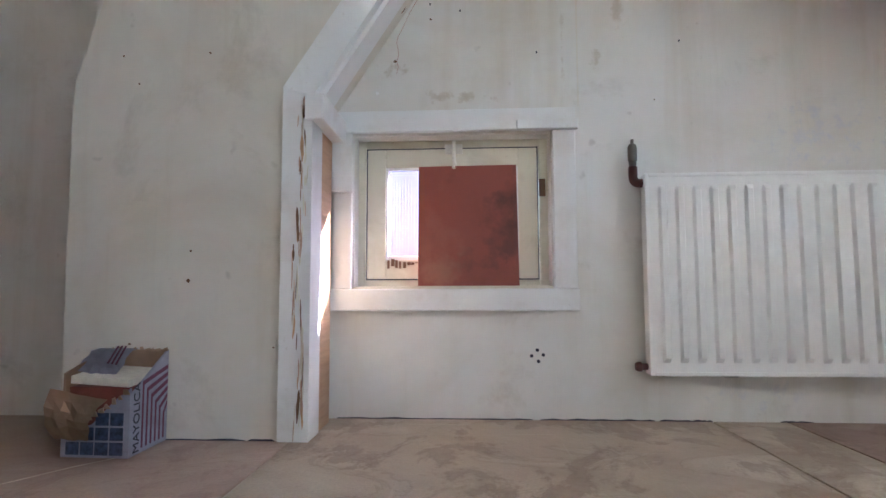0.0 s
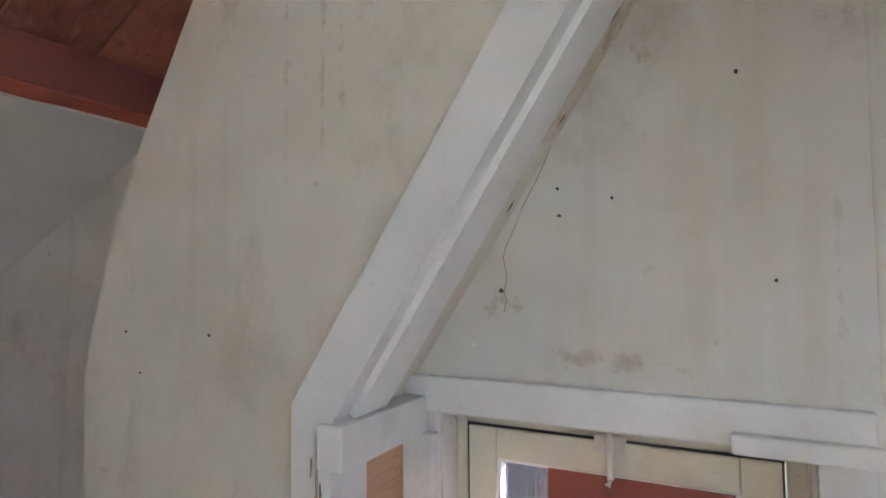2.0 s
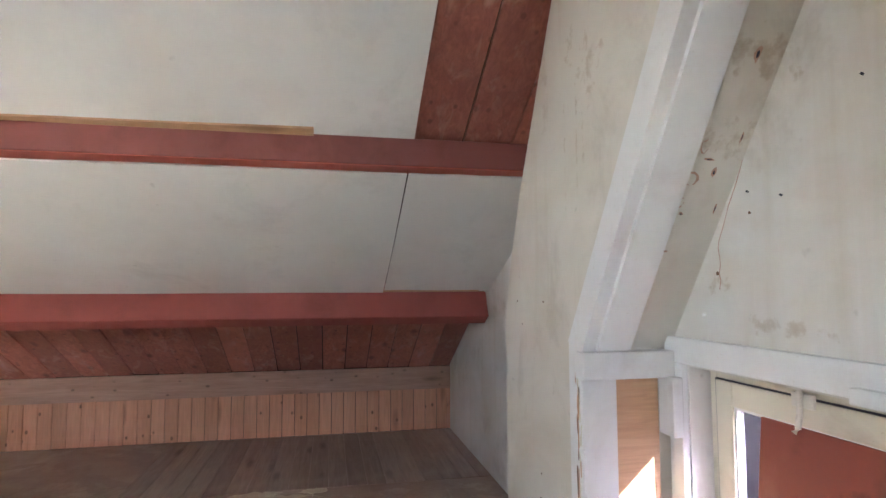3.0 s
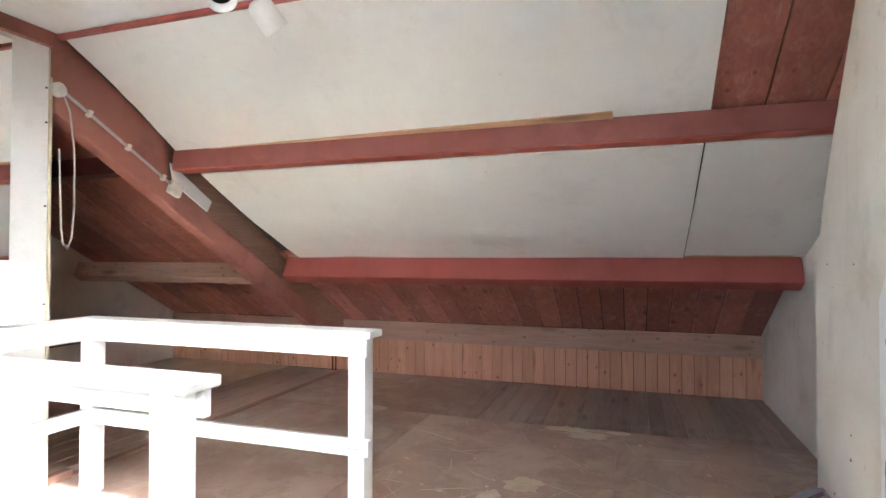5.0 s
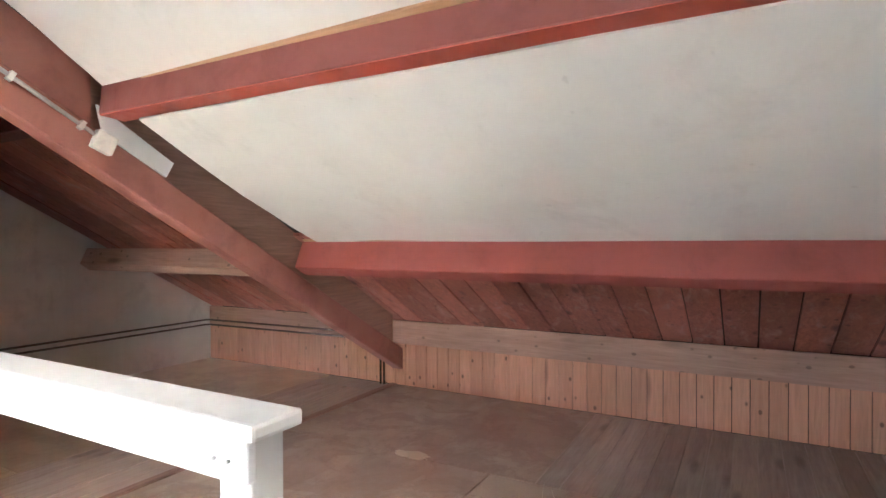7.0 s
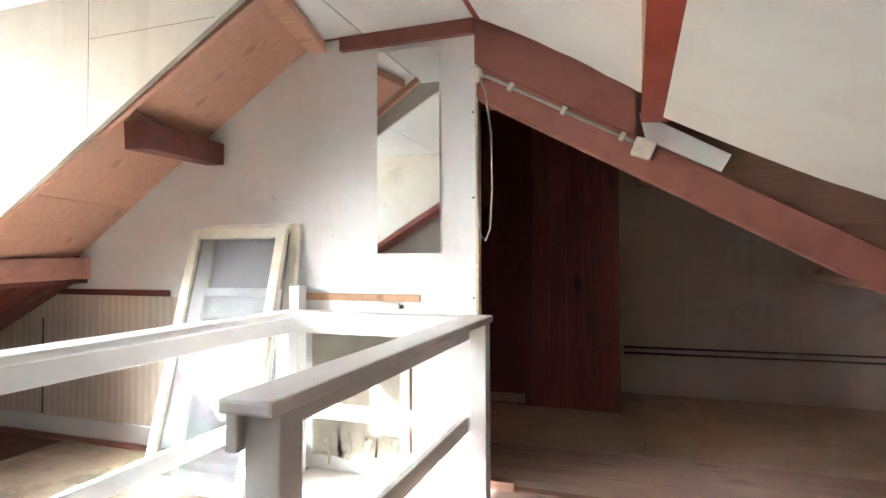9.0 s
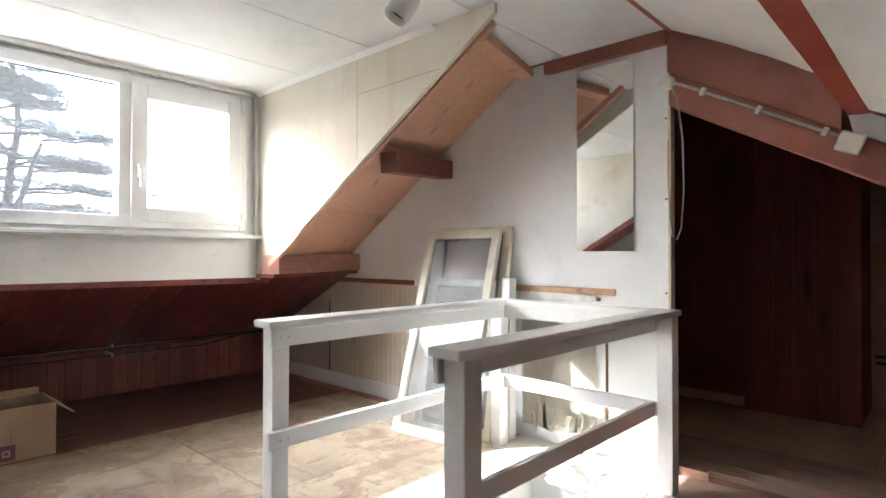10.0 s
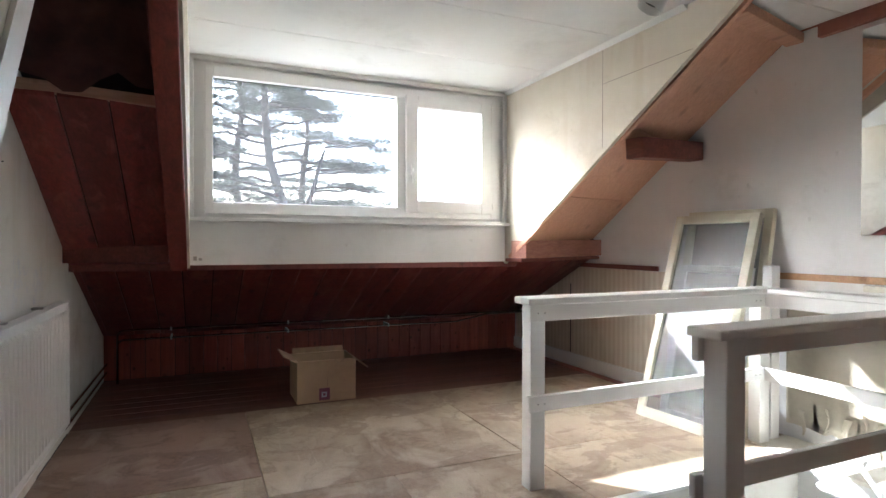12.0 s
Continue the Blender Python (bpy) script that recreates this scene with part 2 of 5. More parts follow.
def glass(name, tint=(1, 1, 1), rough=0.0):
    m, nt, b = material(name, rough)
    b.inputs["Base Color"].default_value = (*tint, 1)
    b.inputs["Transmission Weight"].default_value = 1.0
    b.inputs["IOR"].default_value = 1.45
    return m


def hazed_pane(name):
    """Clear glass with a faint translucent veil, a haze mixed in to pale the overexposed trees."""
    m, nt, b = material(name, 0.0)
    b.inputs["Transmission Weight"].default_value = 1.0
    b.inputs["IOR"].default_value = 1.45
    d = nt.nodes.new("ShaderNodeBsdfTranslucent")
    d.inputs["Color"].default_value = (0.78, 0.78, 0.84, 1)
    mx = nt.nodes.new("ShaderNodeMixShader")
    nt.links.new(ramp(nt, noise_tex(nt, coords(nt), 3.0, 5, 0.6), [(0.3, 0.011), (0.8, 0.021)]), mx.inputs["Fac"])
    nt.links.new(b.outputs[0], mx.inputs[1])
    nt.links.new(d.outputs[0], mx.inputs[2])
    nt.links.new(mx.outputs[0], nt.nodes["Material Output"].inputs["Surface"])
    return m


BROWN, GREY = (0.36, 0.27, 0.15), (0.60, 0.61, 0.64)
M_WALL = plaster("wall_plaster", (0.745, 0.735, 0.695), (0.50, 0.43, 0.30), 0.55, 0.8, 0.7, [(x, z, rx, rz, BROWN, s) for x, z, rx, rz, s in (
    (0.885, 2.05, 0.02, 0.16, 0.7), (0.925, 2.08, 0.014, 0.20, 0.8), (0.86, 2.10, 0.03, 0.06, 0.5), (0.56, 1.93, 0.04, 0.07, 0.6), (1.18, 2.08, 0.06, 0.08, 0.6), (1.12, 1.60, 0.04, 0.14, 0.4),
    (1.06, 1.74, 0.06, 0.08, 0.4), (1.03, 1.38, 0.02, 0.06, 0.5), (1.0, 2.35, 0.12, 0.14, 0.6), (0.45, 1.25, 0.22, 0.03, 0.5), (0.24, 1.36, 0.07, 0.05, 0.6), (0.34, 1.85, 0.05, 0.14, 0.5), (0.9, 1.45, 0.012, 0.3, 0.35))]
    + [(1.86, 1.06, 0.25, 0.16, GREY, 0.9), (2.2, 1.05, 0.2, 0.13, GREY, 0.8), (1.62, 0.10, 0.3, 0.05, GREY, 0.7)])
M_BREAST = plaster("breast_plaster", (0.72, 0.69, 0.61), (0.50, 0.43, 0.30), 0.5, 1.0, 0.7, [(x, z, rx, rz, BROWN, s) for x, z, rx, rz, s in (
    (0.39, 1.77, 0.05, 0.12, 0.5), (0.53, 1.98, 0.06, 0.15, 0.6), (0.70, 2.24, 0.08, 0.2, 0.6),
    (0.08, 2.08, 0.10, 0.16, 0.5), (0.03, 1.95, 0.014, 0.26, 0.5), (-0.12, 1.78, 0.012, 0.30, 0.4), (-0.06, 2.25, 0.06, 0.13, 0.5), (-0.02, 1.85, 0.010, 0.3, 0.4), (-0.3, 2.2, 0.05, 0.3, 0.3))])
M_PART = plaster("partition_paint", (0.82, 0.825, 0.82), (0.66, 0.62, 0.53), 0.3, 0.2)
M_BOARD = plaster("white_board", (0.74, 0.73, 0.695), (0.64, 0.61, 0.55), 0.35, 0.0)
M_CEIL = plaster("ceiling_paint", (0.82, 0.82, 0.80), (0.72, 0.69, 0.6), 0.3, 0.0)
M_CHEEK = plaster("cheek_board", (0.66, 0.61, 0.52), (0.48, 0.39, 0.26), 0.5, 0.8)
M_PAPER = plaster("old_wallpaper", (0.68, 0.64, 0.54), (0.52, 0.44, 0.31), 0.35, 1.2)
M_WHITE = paint("white_gloss", (0.81, 0.81, 0.79), (0.58, 0.54, 0.46), 0.38, 0.14)
M_TRIM = paint("trim_paint", (0.76, 0.76, 0.74), (0.48, 0.42, 0.33), 0.42, 0.4)
M_CREAM = paint("cream_paint", (0.68, 0.65, 0.52), (0.36, 0.28, 0.16), 0.45, 0.5)
M_UPVC = plain("white_plastic", (0.82, 0.82, 0.81), 0.3, 0, 0.02)
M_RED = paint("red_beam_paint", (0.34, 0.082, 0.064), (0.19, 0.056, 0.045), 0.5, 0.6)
# dimmed and lit copies of the beam red, for the upper purlin's faces
M_REDF = paint("red_beam_dimmed", (0.25, 0.078, 0.064), (0.16, 0.056, 0.048), 0.6, 0.6)
M_REDU = paint("red_beam_lit", (0.52, 0.098, 0.06), (0.36, 0.078, 0.052), 0.45, 0.4)
M_RED2 = paint("red_beam_worn", (0.33, 0.128, 0.095), (0.19, 0.08, 0.06), 0.6, 0.7)
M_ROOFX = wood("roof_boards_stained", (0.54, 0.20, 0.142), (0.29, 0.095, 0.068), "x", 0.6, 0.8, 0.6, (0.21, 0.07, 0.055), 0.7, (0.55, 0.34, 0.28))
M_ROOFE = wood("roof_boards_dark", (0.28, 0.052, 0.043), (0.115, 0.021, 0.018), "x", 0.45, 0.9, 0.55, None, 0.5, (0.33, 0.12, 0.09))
M_KNEE = wood("knee_planks", (0.73, 0.40, 0.265), (0.60, 0.305, 0.195), "z", 0.6, 0.5, 0.28, None, 0.9)
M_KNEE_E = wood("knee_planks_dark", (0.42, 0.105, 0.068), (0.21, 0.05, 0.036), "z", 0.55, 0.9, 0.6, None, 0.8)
M_RAFT = wood("dark_red_rafter", (0.27, 0.06, 0.047), (0.15, 0.034, 0.028), "x", 0.55, 0.5, 0.1)
M_PLATE = wood("wall_plate", (0.56, 0.365, 0.27), (0.43, 0.26, 0.19), "y", 0.7, 0.7, 0.1, (0.47, 0.315, 0.24), 0.6)
M_BACK = wood("backing_boards", (0.40, 0.225, 0.16), (0.28, 0.15, 0.105), "x", 0.7, 0.5, 0.1)
M_PINE = wood("pine_trim", (0.60, 0.38, 0.22), (0.48, 0.28, 0.15), "y", 0.55, 0.5, 0.1)
M_SOFFIT = wood("soffit_plywood", (0.68, 0.395, 0.265), (0.58, 0.31, 0.20), "x", 0.55, 0.4, 0.1)
M_TIMBER = wood("brown_timber", (0.25, 0.074, 0.055), (0.125, 0.037, 0.029), "x", 0.6, 0.6, 0.1)
M_FPLANK = wood("floor_planks", (0.47, 0.355, 0.29), (0.33, 0.235, 0.19), "x", 0.5, 0.6, 0.4, (0.46, 0.38, 0.32))
M_SPLANK = wood("side_floor_planks", (0.56, 0.41, 0.33), (0.42, 0.28, 0.22), "x", 0.6, 0.6, 0.3, (0.52, 0.41, 0.33))
M_SOLE = wood("worn_sole_plate", (0.42, 0.25, 0.19), (0.30, 0.155, 0.115), "x", 0.6, 0.6, 0.1, (0.40, 0.29, 0.23))
M_DPLANK = wood("dark_floor_planks", (0.25, 0.098, 0.074), (0.135, 0.05, 0.039), "y", 0.55, 0.5, 0.4)
M_CLOSET = wood("dark_board_wall", (0.33, 0.095, 0.065), (0.17, 0.05, 0.036), "z", 0.6, 0.9, 0.5, None, 0.5)
M_FLOOR = floor_mat("chipboard", (0.53, 0.435, 0.315), (0.20, 0.118, 0.075), (0.64, 0.555, 0.435))
M_FLOORW = floor_mat("chipboard_brown", (0.47, 0.345, 0.268), (0.33, 0.215, 0.165), (0.57, 0.46, 0.375))
M_FLOOR2 = floor_mat("chipboard_pale", (0.70, 0.60, 0.46), (0.54, 0.43, 0.31), (0.78, 0.69, 0.56))
M_FLOOR3 = floor_mat("chipboard_soaked", (0.40, 0.27, 0.205), (0.18, 0.10, 0.073), (0.54, 0.43, 0.335))
M_RADI = plain("radiator_enamel", (0.80, 0.80, 0.77), 0.32, 0, 0.03)
M_METAL = plain("dull_steel", (0.45, 0.44, 0.42), 0.4, 0.9)
M_COPPER = plain("rusty_red_fitting", (0.09, 0.024, 0.017), 0.5, 0.0, 0.3)
M_VENT = plain("tarnished_vent", (0.17, 0.155, 0.13), 0.45, 0.5)
M_STUB = wood("purlin_end", (0.50, 0.255, 0.19), (0.36, 0.165, 0.12), "y", 0.6, 0.6, 0.1, (0.26, 0.11, 0.08))
M_PIPE = plain("pipe_grey", (0.27, 0.25, 0.24), 0.25, 0.8)
M_BLACK = plain("black", (0.02, 0.02, 0.02), 0.5)
M_FLOORS = floor_mat("side_floor", (0.66, 0.51, 0.36), (0.50, 0.355, 0.25), (0.72, 0.58, 0.44))
M_BACKWALL = plaster("side_plaster", (0.75, 0.68, 0.60), (0.52, 0.42, 0.33), 0.5, 0.6)
M_REDBOARD = floor_mat("red_hardboard", (0.27, 0.072, 0.044), (0.15, 0.038, 0.027), (0.31, 0.10, 0.064))
# darker blots mostly at the lower right, paler red ones at the left
M_REDSHEET = plaster("red_sheet", (0.27, 0.066, 0.042), (0.19, 0.048, 0.034), 0.5, 0.3, 0.5, [(x, z, rx, rz, (0.055, 0.018, 0.016), s) for x, z, rx, rz, s in (
    (0.70, 0.70, 0.13, 0.28, 0.85), (0.60, 0.575, 0.22, 0.07, 0.8), (0.70, 0.86, 0.08, 0.20, 0.5), (0.46, 0.95, 0.06, 0.08, 0.45))] + [(0.40, 0.54, 0.20, 0.10, (0.40, 0.19, 0.11), 0.6), (0.38, 0.75, 0.12, 0.35, (0.36, 0.14, 0.085), 0.5)], 4.0)
M_PLASTIC = plain("ivory_plastic", (0.72, 0.70, 0.62), 0.4)
M_CABLE = plain("cable_white", (0.46, 0.44, 0.41), 0.5)
M_CARTON = plaster("cardboard", (0.45, 0.32, 0.21), (0.22, 0.13, 0.08), 0.75, 0.5, 0.85)
M_CARTON_IN = plain("cardboard_inside", (0.34, 0.22, 0.14), 0.85, 0, 0.2, 12)
M_PRINT = plain("printed_card_pale", (0.34, 0.34, 0.41), 0.7, 0, 0.15, 20)
M_INK_BLUE = plain("blue_ink", (0.05, 0.072, 0.135), 0.7, 0, 0.6, 70)
M_INK_PLUM = plain("plum_ink", (0.15, 0.035, 0.075), 0.7)
M_INK_DARK = plain("dark_ink", (0.03, 0.03, 0.05), 0.7)
M_PAPERBOOK = plain("paper", (0.72, 0.68, 0.58), 0.8, 0, 0.1, 60)
M_FROST = glass("obscured_glass", (0.11, 0.083, 0.13), 0.12)
M_MIRROR, _nt, _b = material("mirror_silver", 0.02, 1.0)
_b.inputs["Base Color"].default_value = (0.88, 0.89, 0.88, 1)
M_STAIR = paint("stair_paint", (0.68, 0.67, 0.62), (0.42, 0.36, 0.27), 0.5, 0.5)
M_LEDGE = paint("ledge_paint", (0.74, 0.71, 0.64), (0.46, 0.38, 0.28), 0.5, 0.6)
M_BARK = plain("bark", (0.10, 0.086, 0.074), 0.9, 0, 0.4, 12)
M_NEEDLE = plain("needles", (0.12, 0.145, 0.11), 0.7, 0, 0.3, 3)
M_HAZEPANE = hazed_pane("window_glass_hazed")
M_GROUND = plain("ground_grass", (0.07, 0.10, 0.045), 0.9, 0, 0.4, 0.6)
M_RUST = plain("rust_stain", (0.16, 0.09, 0.05), 0.9)
M_FELT = plain("torn_felt", (0.10, 0.036, 0.03), 0.9, 0, 0.4, 8)
M_GAP = plain("dark_gap", (0.03, 0.02, 0.017), 0.9, 0, 0.3, 6)
M_YELLOW = plain("yellowed_edge", (0.66, 0.59, 0.43), 0.6)


# ---------------------------------------------------------------- roof lines
def zr(x):
    """Lining of the west slope."""
    return 2.62 + 0.565 * (x + 0.1)


def ze(x):
    """Underside of the east slope."""
    return 2.53 - 0.60 * (x - 0.5)


def zl(x):
    """Lower east slope under the dormer."""
    return 1.13 - 0.49 * (x - 2.95)


YN, YP, YB = 1.77, -2.57, -5.2      # north gable, partition, back wall
XW, XE = -3.684, 4.42               # knee walls
ZC = 2.62                           # flat ceiling
SX0, SX1, SY0, SY1 = -0.05, 0.70, -2.24, 0.0   # stair opening

# ---------------------------------------------------------------- shell
bm = bm_new()
prism(bm, [(-4.0, -0.3), (-0.09, -0.3), (-0.09, zr(-0.09) + 0.14), (-4.0, zr(-4.0) + 0.14)], "y", YN, YN + 0.25)
prism(bm, [(0.845, -0.3), (4.75, -0.3), (4.75, zl(4.75) + 0.14), (3.02, zl(3.02) + 0.14), (3.02, ze(2.95) + 0.44), (2.95, ze(2.95) + 0.44), (0.845, ze(0.845) + 0.44)], "y", YN, YN + 0.25)
prism(bm, [(-0.09, 1.095), (0.845, 1.095), (0.845, ze(0.845) + 0.44), (0.35, zr(0.35) + 0.14), (-0.09, zr(-0.09) + 0.14)], "y", YN, YN + 0.25)
box(bm, -0.09, YN, -0.3, 0.845, YN + 0.25, 0.497)
box(bm, -0.09, YN, 0.497, 0.08, YN + 0.25, 1.095)
solid("wall_north", bm, M_WALL, "stained off-white plaster gable wall with a small window", "wall", kind="structure")

bm = bm_new()
prism(bm, [(-4.0, -0.3), (4.75, -0.3), (4.75, zl(4.75) + 0.14), (3.02, zl(3.02) + 0.14), (2.95, ze(2.95) + 0.44), (0.35, zr(0.35) + 0.14), (-4.0, zr(-4.0) + 0.14)], "y", YB - 0.25, YB)
solid("wall_back", bm, M_BACKWALL, "pale plastered end wall of the dark side space", "wall", kind="structure")

bm = bm_new()
prism(bm, [(-0.06, 0.0), (XE, 0.0), (XE, 0.50), (3.15, 1.25), (0.97, ZC), (-0.06, ZC)], "y", YP - 0.05, YP)
wall_partition = solid("wall_partition", bm, M_PART, "white painted board partition under the roof", "wall", kind="structure")
bm = bm_new()
box(bm, -0.075, YP - 0.052, 0.0, -0.058, YP + 0.012, 2.53, 0.003)
part("edge_strip", bm, M_YELLOW, wall_partition, "yellowed edge strip")
bm = bm_new()
box(bm, SX0 - 0.04, SY0 - 0.07, -3.2, SX1 + 0.04, SY0 - 0.016, -0.022)
solid("wall_stair_end", bm, M_PART, "white boarded end wall of the stairwell", "wall", kind="structure")

# chimney breast, leaning towards the ridge
YF = 1.432
bm = bm_new()
prism(bm, [(-0.83, 0), (-0.02, 0), (-0.02, 1.15), (0.96, ZC), (-0.13, ZC), (-0.25, 2.42), (-0.615, 1.785), (-0.735, 1.52), (-0.835, 1.2)], "y", YF, YN)
breast = solid("wall_chimney_breast", bm, M_BREAST, "leaning plastered chimney breast with yellowed streaks", "wall", kind="structure")
# its painted corner boards
bm = bm_new()
prism(bm, [(-0.09, 0.0), (0.012, 0.0), (0.012, 1.14), (-0.09, 1.169)], "y", YF - 0.012, YF + 0.11)
trim_v = solid("trim_post", bm, M_TRIM, "white corner board with flaking paint on the breast", "trim", kind="structure")
for i in range(56):
    bm = bm_new()
    z = 0.04 + i * 0.0195 + rnd.uniform(-0.012, 0.012)
    w, h = rnd.choice((0.0014, 0.002, 0.0035, 0.0055)), rnd.uniform(0.018, 0.06)
    x = -0.026 + 0.010 * math.sin(z * 9) + rnd.uniform(-0.014, 0.014)
    lean = rnd.uniform(-0.06, 0.06)
    ring_pts = []
    for k in range(14):
        a = 2 * math.pi * k / 14
        q = rnd.uniform(0.45, 1.25)
        ring_pts.append((x + w * math.cos(a) * q + lean * h * math.sin(a), z + h * math.sin(a)))
    prism(bm, ring_pts, "y", YF - 0.0145, YF - 0.011)
    part("bare_patch", bm, (M_PLATE, M_CREAM, M_PINE, M_CREAM, M_RUST)[i % 5], trim_v, "bare wood where paint has flaked")
bm = bm_new()
d = Vector((0.515, 0.778)).normalized()
a, b2 = Vector((-0.092, 1.169)), Vector((0.014, 1.14))
L = (ZC - 1.15) / d.y
prism(bm, [tuple(a), tuple(b2), tuple(b2 + d * (ZC - b2.y) / d.y), tuple(a + d * (ZC - a.y) / d.y)], "y", YF - 0.014, YF + 0.13)
solid("trim_slope", bm, M_TRIM, "white painted sloping corner board of the breast", "trim", kind="structure")
bm = bm_new()
prism(bm, [tuple(b2 + d * 0.02), tuple(b2 + d * 0.02 + Vector((0.013, -0.0085))), tuple(b2 + d * L + Vector((0.013, -0.0085))), tuple(b2 + d * L)], "y", YF + 0.03, YF + 0.15)
solid("trim_bead", bm, M_TRIM, "thin white bead along the sloping board", "trim", kind="structure")
bm = bm_new()
box(bm, -0.019, 1.53, 0.0, 0.006, 1.70, 1.06)
solid("hardboard_panel", bm, M_PINE, "bare orange hardboard panel beside the small window", "panel", kind="structure")
bm = bm_new()
box(bm, -0.012, 1.405, 1.055, 0.052, 1.738, 1.145, 0.006)
solid("trim_block", bm, M_TRIM, "white painted wooden block above the panel", "trim", kind="structure")

# floor with the stair opening
bm = bm_new()
OX0, OX1, OY0, OY1 = SX0 - 0.041, SX1 + 0.041, SY0 - 0.021, SY1 + 0.041
for x0, y0, x1, y1 in ((-4.2, YB - 0.2, OX0, YN + 0.2), (OX1, YB - 0.2, 5.2, YN + 0.2), (OX0, OY1, OX1, YN + 0.2), (OX0, YB - 0.2, OX1, OY0)):
    box(bm, x0, y0, -0.25, x1, y1, -0.012)
floor = solid("floor", bm, M_FPLANK, "worn attic floor of chipboard sheets over old planks", "floor", kind="structure")

# knee walls
bm = bm_new()
box(bm, XW - 0.3, YB, -0.2, XW - 0.02, YN, 0.75)
knee_w = solid("wall_knee_west", bm, M_GAP, "low knee wall of narrow pine planks", "wall", kind="structure")
bm = bm_new()
box(bm, XW - 0.03, YB, 0.387, XW + 0.012, YN, 0.60, 0.006)
part("wall_plate", bm, M_PLATE, knee_w, "dusty wooden wall plate")
bm = bm_new()
box(bm, XE + 0.02, YB, -0.2, XE + 0.3, YN, 0.75)
knee_e = solid("wall_knee_east", bm, M_GAP, "low dark red knee wall of narrow planks", "wall", kind="structure")

# roof skins (outside of all linings)
bm = bm_new()
hexa(bm, [(XW - 0.35, YB - 0.3, zr(XW - 0.35) + 0.06), (0.35, YB - 0.3, zr(0.35) + 0.06), (0.35, YN + 0.3, zr(0.35) + 0.06), (XW - 0.35, YN + 0.3, zr(XW - 0.35) + 0.06)],
     [(XW - 0.35, YB - 0.3, zr(XW - 0.35) + 0.2), (0.35, YB - 0.3, zr(0.35) + 0.2), (0.35, YN + 0.3, zr(0.35) + 0.2), (XW - 0.35, YN + 0.3, zr(XW - 0.35) + 0.2)])
solid("roof_west", bm, M_GAP, "dark underside of the west roof slope", "roof", kind="structure")
bm = bm_new()
DY0, DY1 = -1.60, 1.04
for y0, y1, x0 in ((YB - 0.3, DY0 - 0.12, 0.3), (DY1 + 0.12, YN + 0.3, 0.3)):
    hexa(bm, [(x0, y0, ze(x0) + 0.40), (2.95, y0, ze(2.95) + 0.40), (2.95, y1, ze(2.95) + 0.40), (x0, y1, ze(x0) + 0.40)],
         [(x0, y0, ze(x0) + 0.5), (2.95, y0, ze(2.95) + 0.5), (2.95, y1, ze(2.95) + 0.5), (x0, y1, ze(x0) + 0.5)])
hexa(bm, [(3.0, YB - 0.3, zl(3.0) + 0.08), (XE + 0.4, YB - 0.3, zl(XE + 0.4) + 0.08), (XE + 0.4, YN + 0.3, zl(XE + 0.4) + 0.08), (3.0, YN + 0.3, zl(3.0) + 0.08)],
     [(3.0, YB - 0.3, zl(3.0) + 0.2), (XE + 0.4, YB - 0.3, zl(XE + 0.4) + 0.2), (XE + 0.4, YN + 0.3, zl(XE + 0.4) + 0.2), (3.0, YN + 0.3, zl(3.0) + 0.2)])
for y0, y1 in ((YB - 0.3, DY0 - 0.1), (DY1 + 0.1, YN + 0.3)):
    box(bm, 2.95, y0, zl(2.95) + 0.1, 3.05, y1, ze(2.95) + 0.5)
solid("roof_east", bm, M_GAP, "dark underside of the east roof slope", "roof", kind="structure")

# flat ceiling over ridge and dormer, in wide panels
bm = bm_new()
box(bm, -0.12, YP + 0.03, ZC + 0.012, 3.2, YN + 0.1, ZC + 0.1)
for x0, x1 in ((-0.12, 0.62), (0.626, 1.45), (1.456, 2.25), (2.256, 3.05)):
    box(bm, x0, YP + 0.03, ZC, x1, YN, ZC + 0.013, 0.003)
solid("ceiling", bm, M_CEIL, "white flat ceiling of wide panels", "ceiling", kind="structure")
bm = bm_new()
box(bm, -0.3, YB, ZC + 0.02, 1.2, YP - 0.06, ZC + 0.1)
solid("ceiling_side_space", bm, M_ROOFX, "dark boarding over the side space", "ceiling", kind="structure")

# dormer front, cheeks
bm = bm_new()
box(bm, 2.95, DY0, 1.10, 3.10, DY1, 1.44)
box(bm, 2.99, DY0, ZC - 0.06, 3.10, DY1, ZC + 0.1)
dormer_front = solid("wall_dormer_front", bm, M_PART, "white panel under the dormer window", "wall", kind="structure")
for nm, y0, y1 in (("wall_dormer_south", DY0 + 0.002, DY0 + 0.03), ("wall_dormer_north", DY1 - 0.01, DY1 + 0.1)):
    bm = bm_new()
    prism(bm, [(0.47, ze(0.47) + 0.02), (2.95, ze(2.95) + 0.02), (3.10, 1.1), (3.10, ZC), (0.47, ZC)], "y", y0, y1)
    solid(nm, bm, M_CHEEK, "yellowed board cheek of the dormer with stains", "wall", kind="structure")
bm = bm_new()
box(bm, 1.62, DY0 + 0.028, 1.92, 1.6222, DY0 + 0.031, ZC)
box(bm, 0.86, DY0 + 0.028, 2.355, 1.618, DY0 + 0.031, 2.357)
solid("trim_joint", bm, M_RUST, "dark joint between the cheek boards", "trim", kind="structure")

# east slope: soffit south of the dormer
def soffit(name, p, q, r, s, th, mat, label):
    bm = bm_new()
    hexa(bm, [p, q, r, s], [tuple(Vector(c) + Vector((0.02, 0, th))) for c in (p, q, r, s)])
    return solid(name, bm, mat, label, "panel", kind="structure")


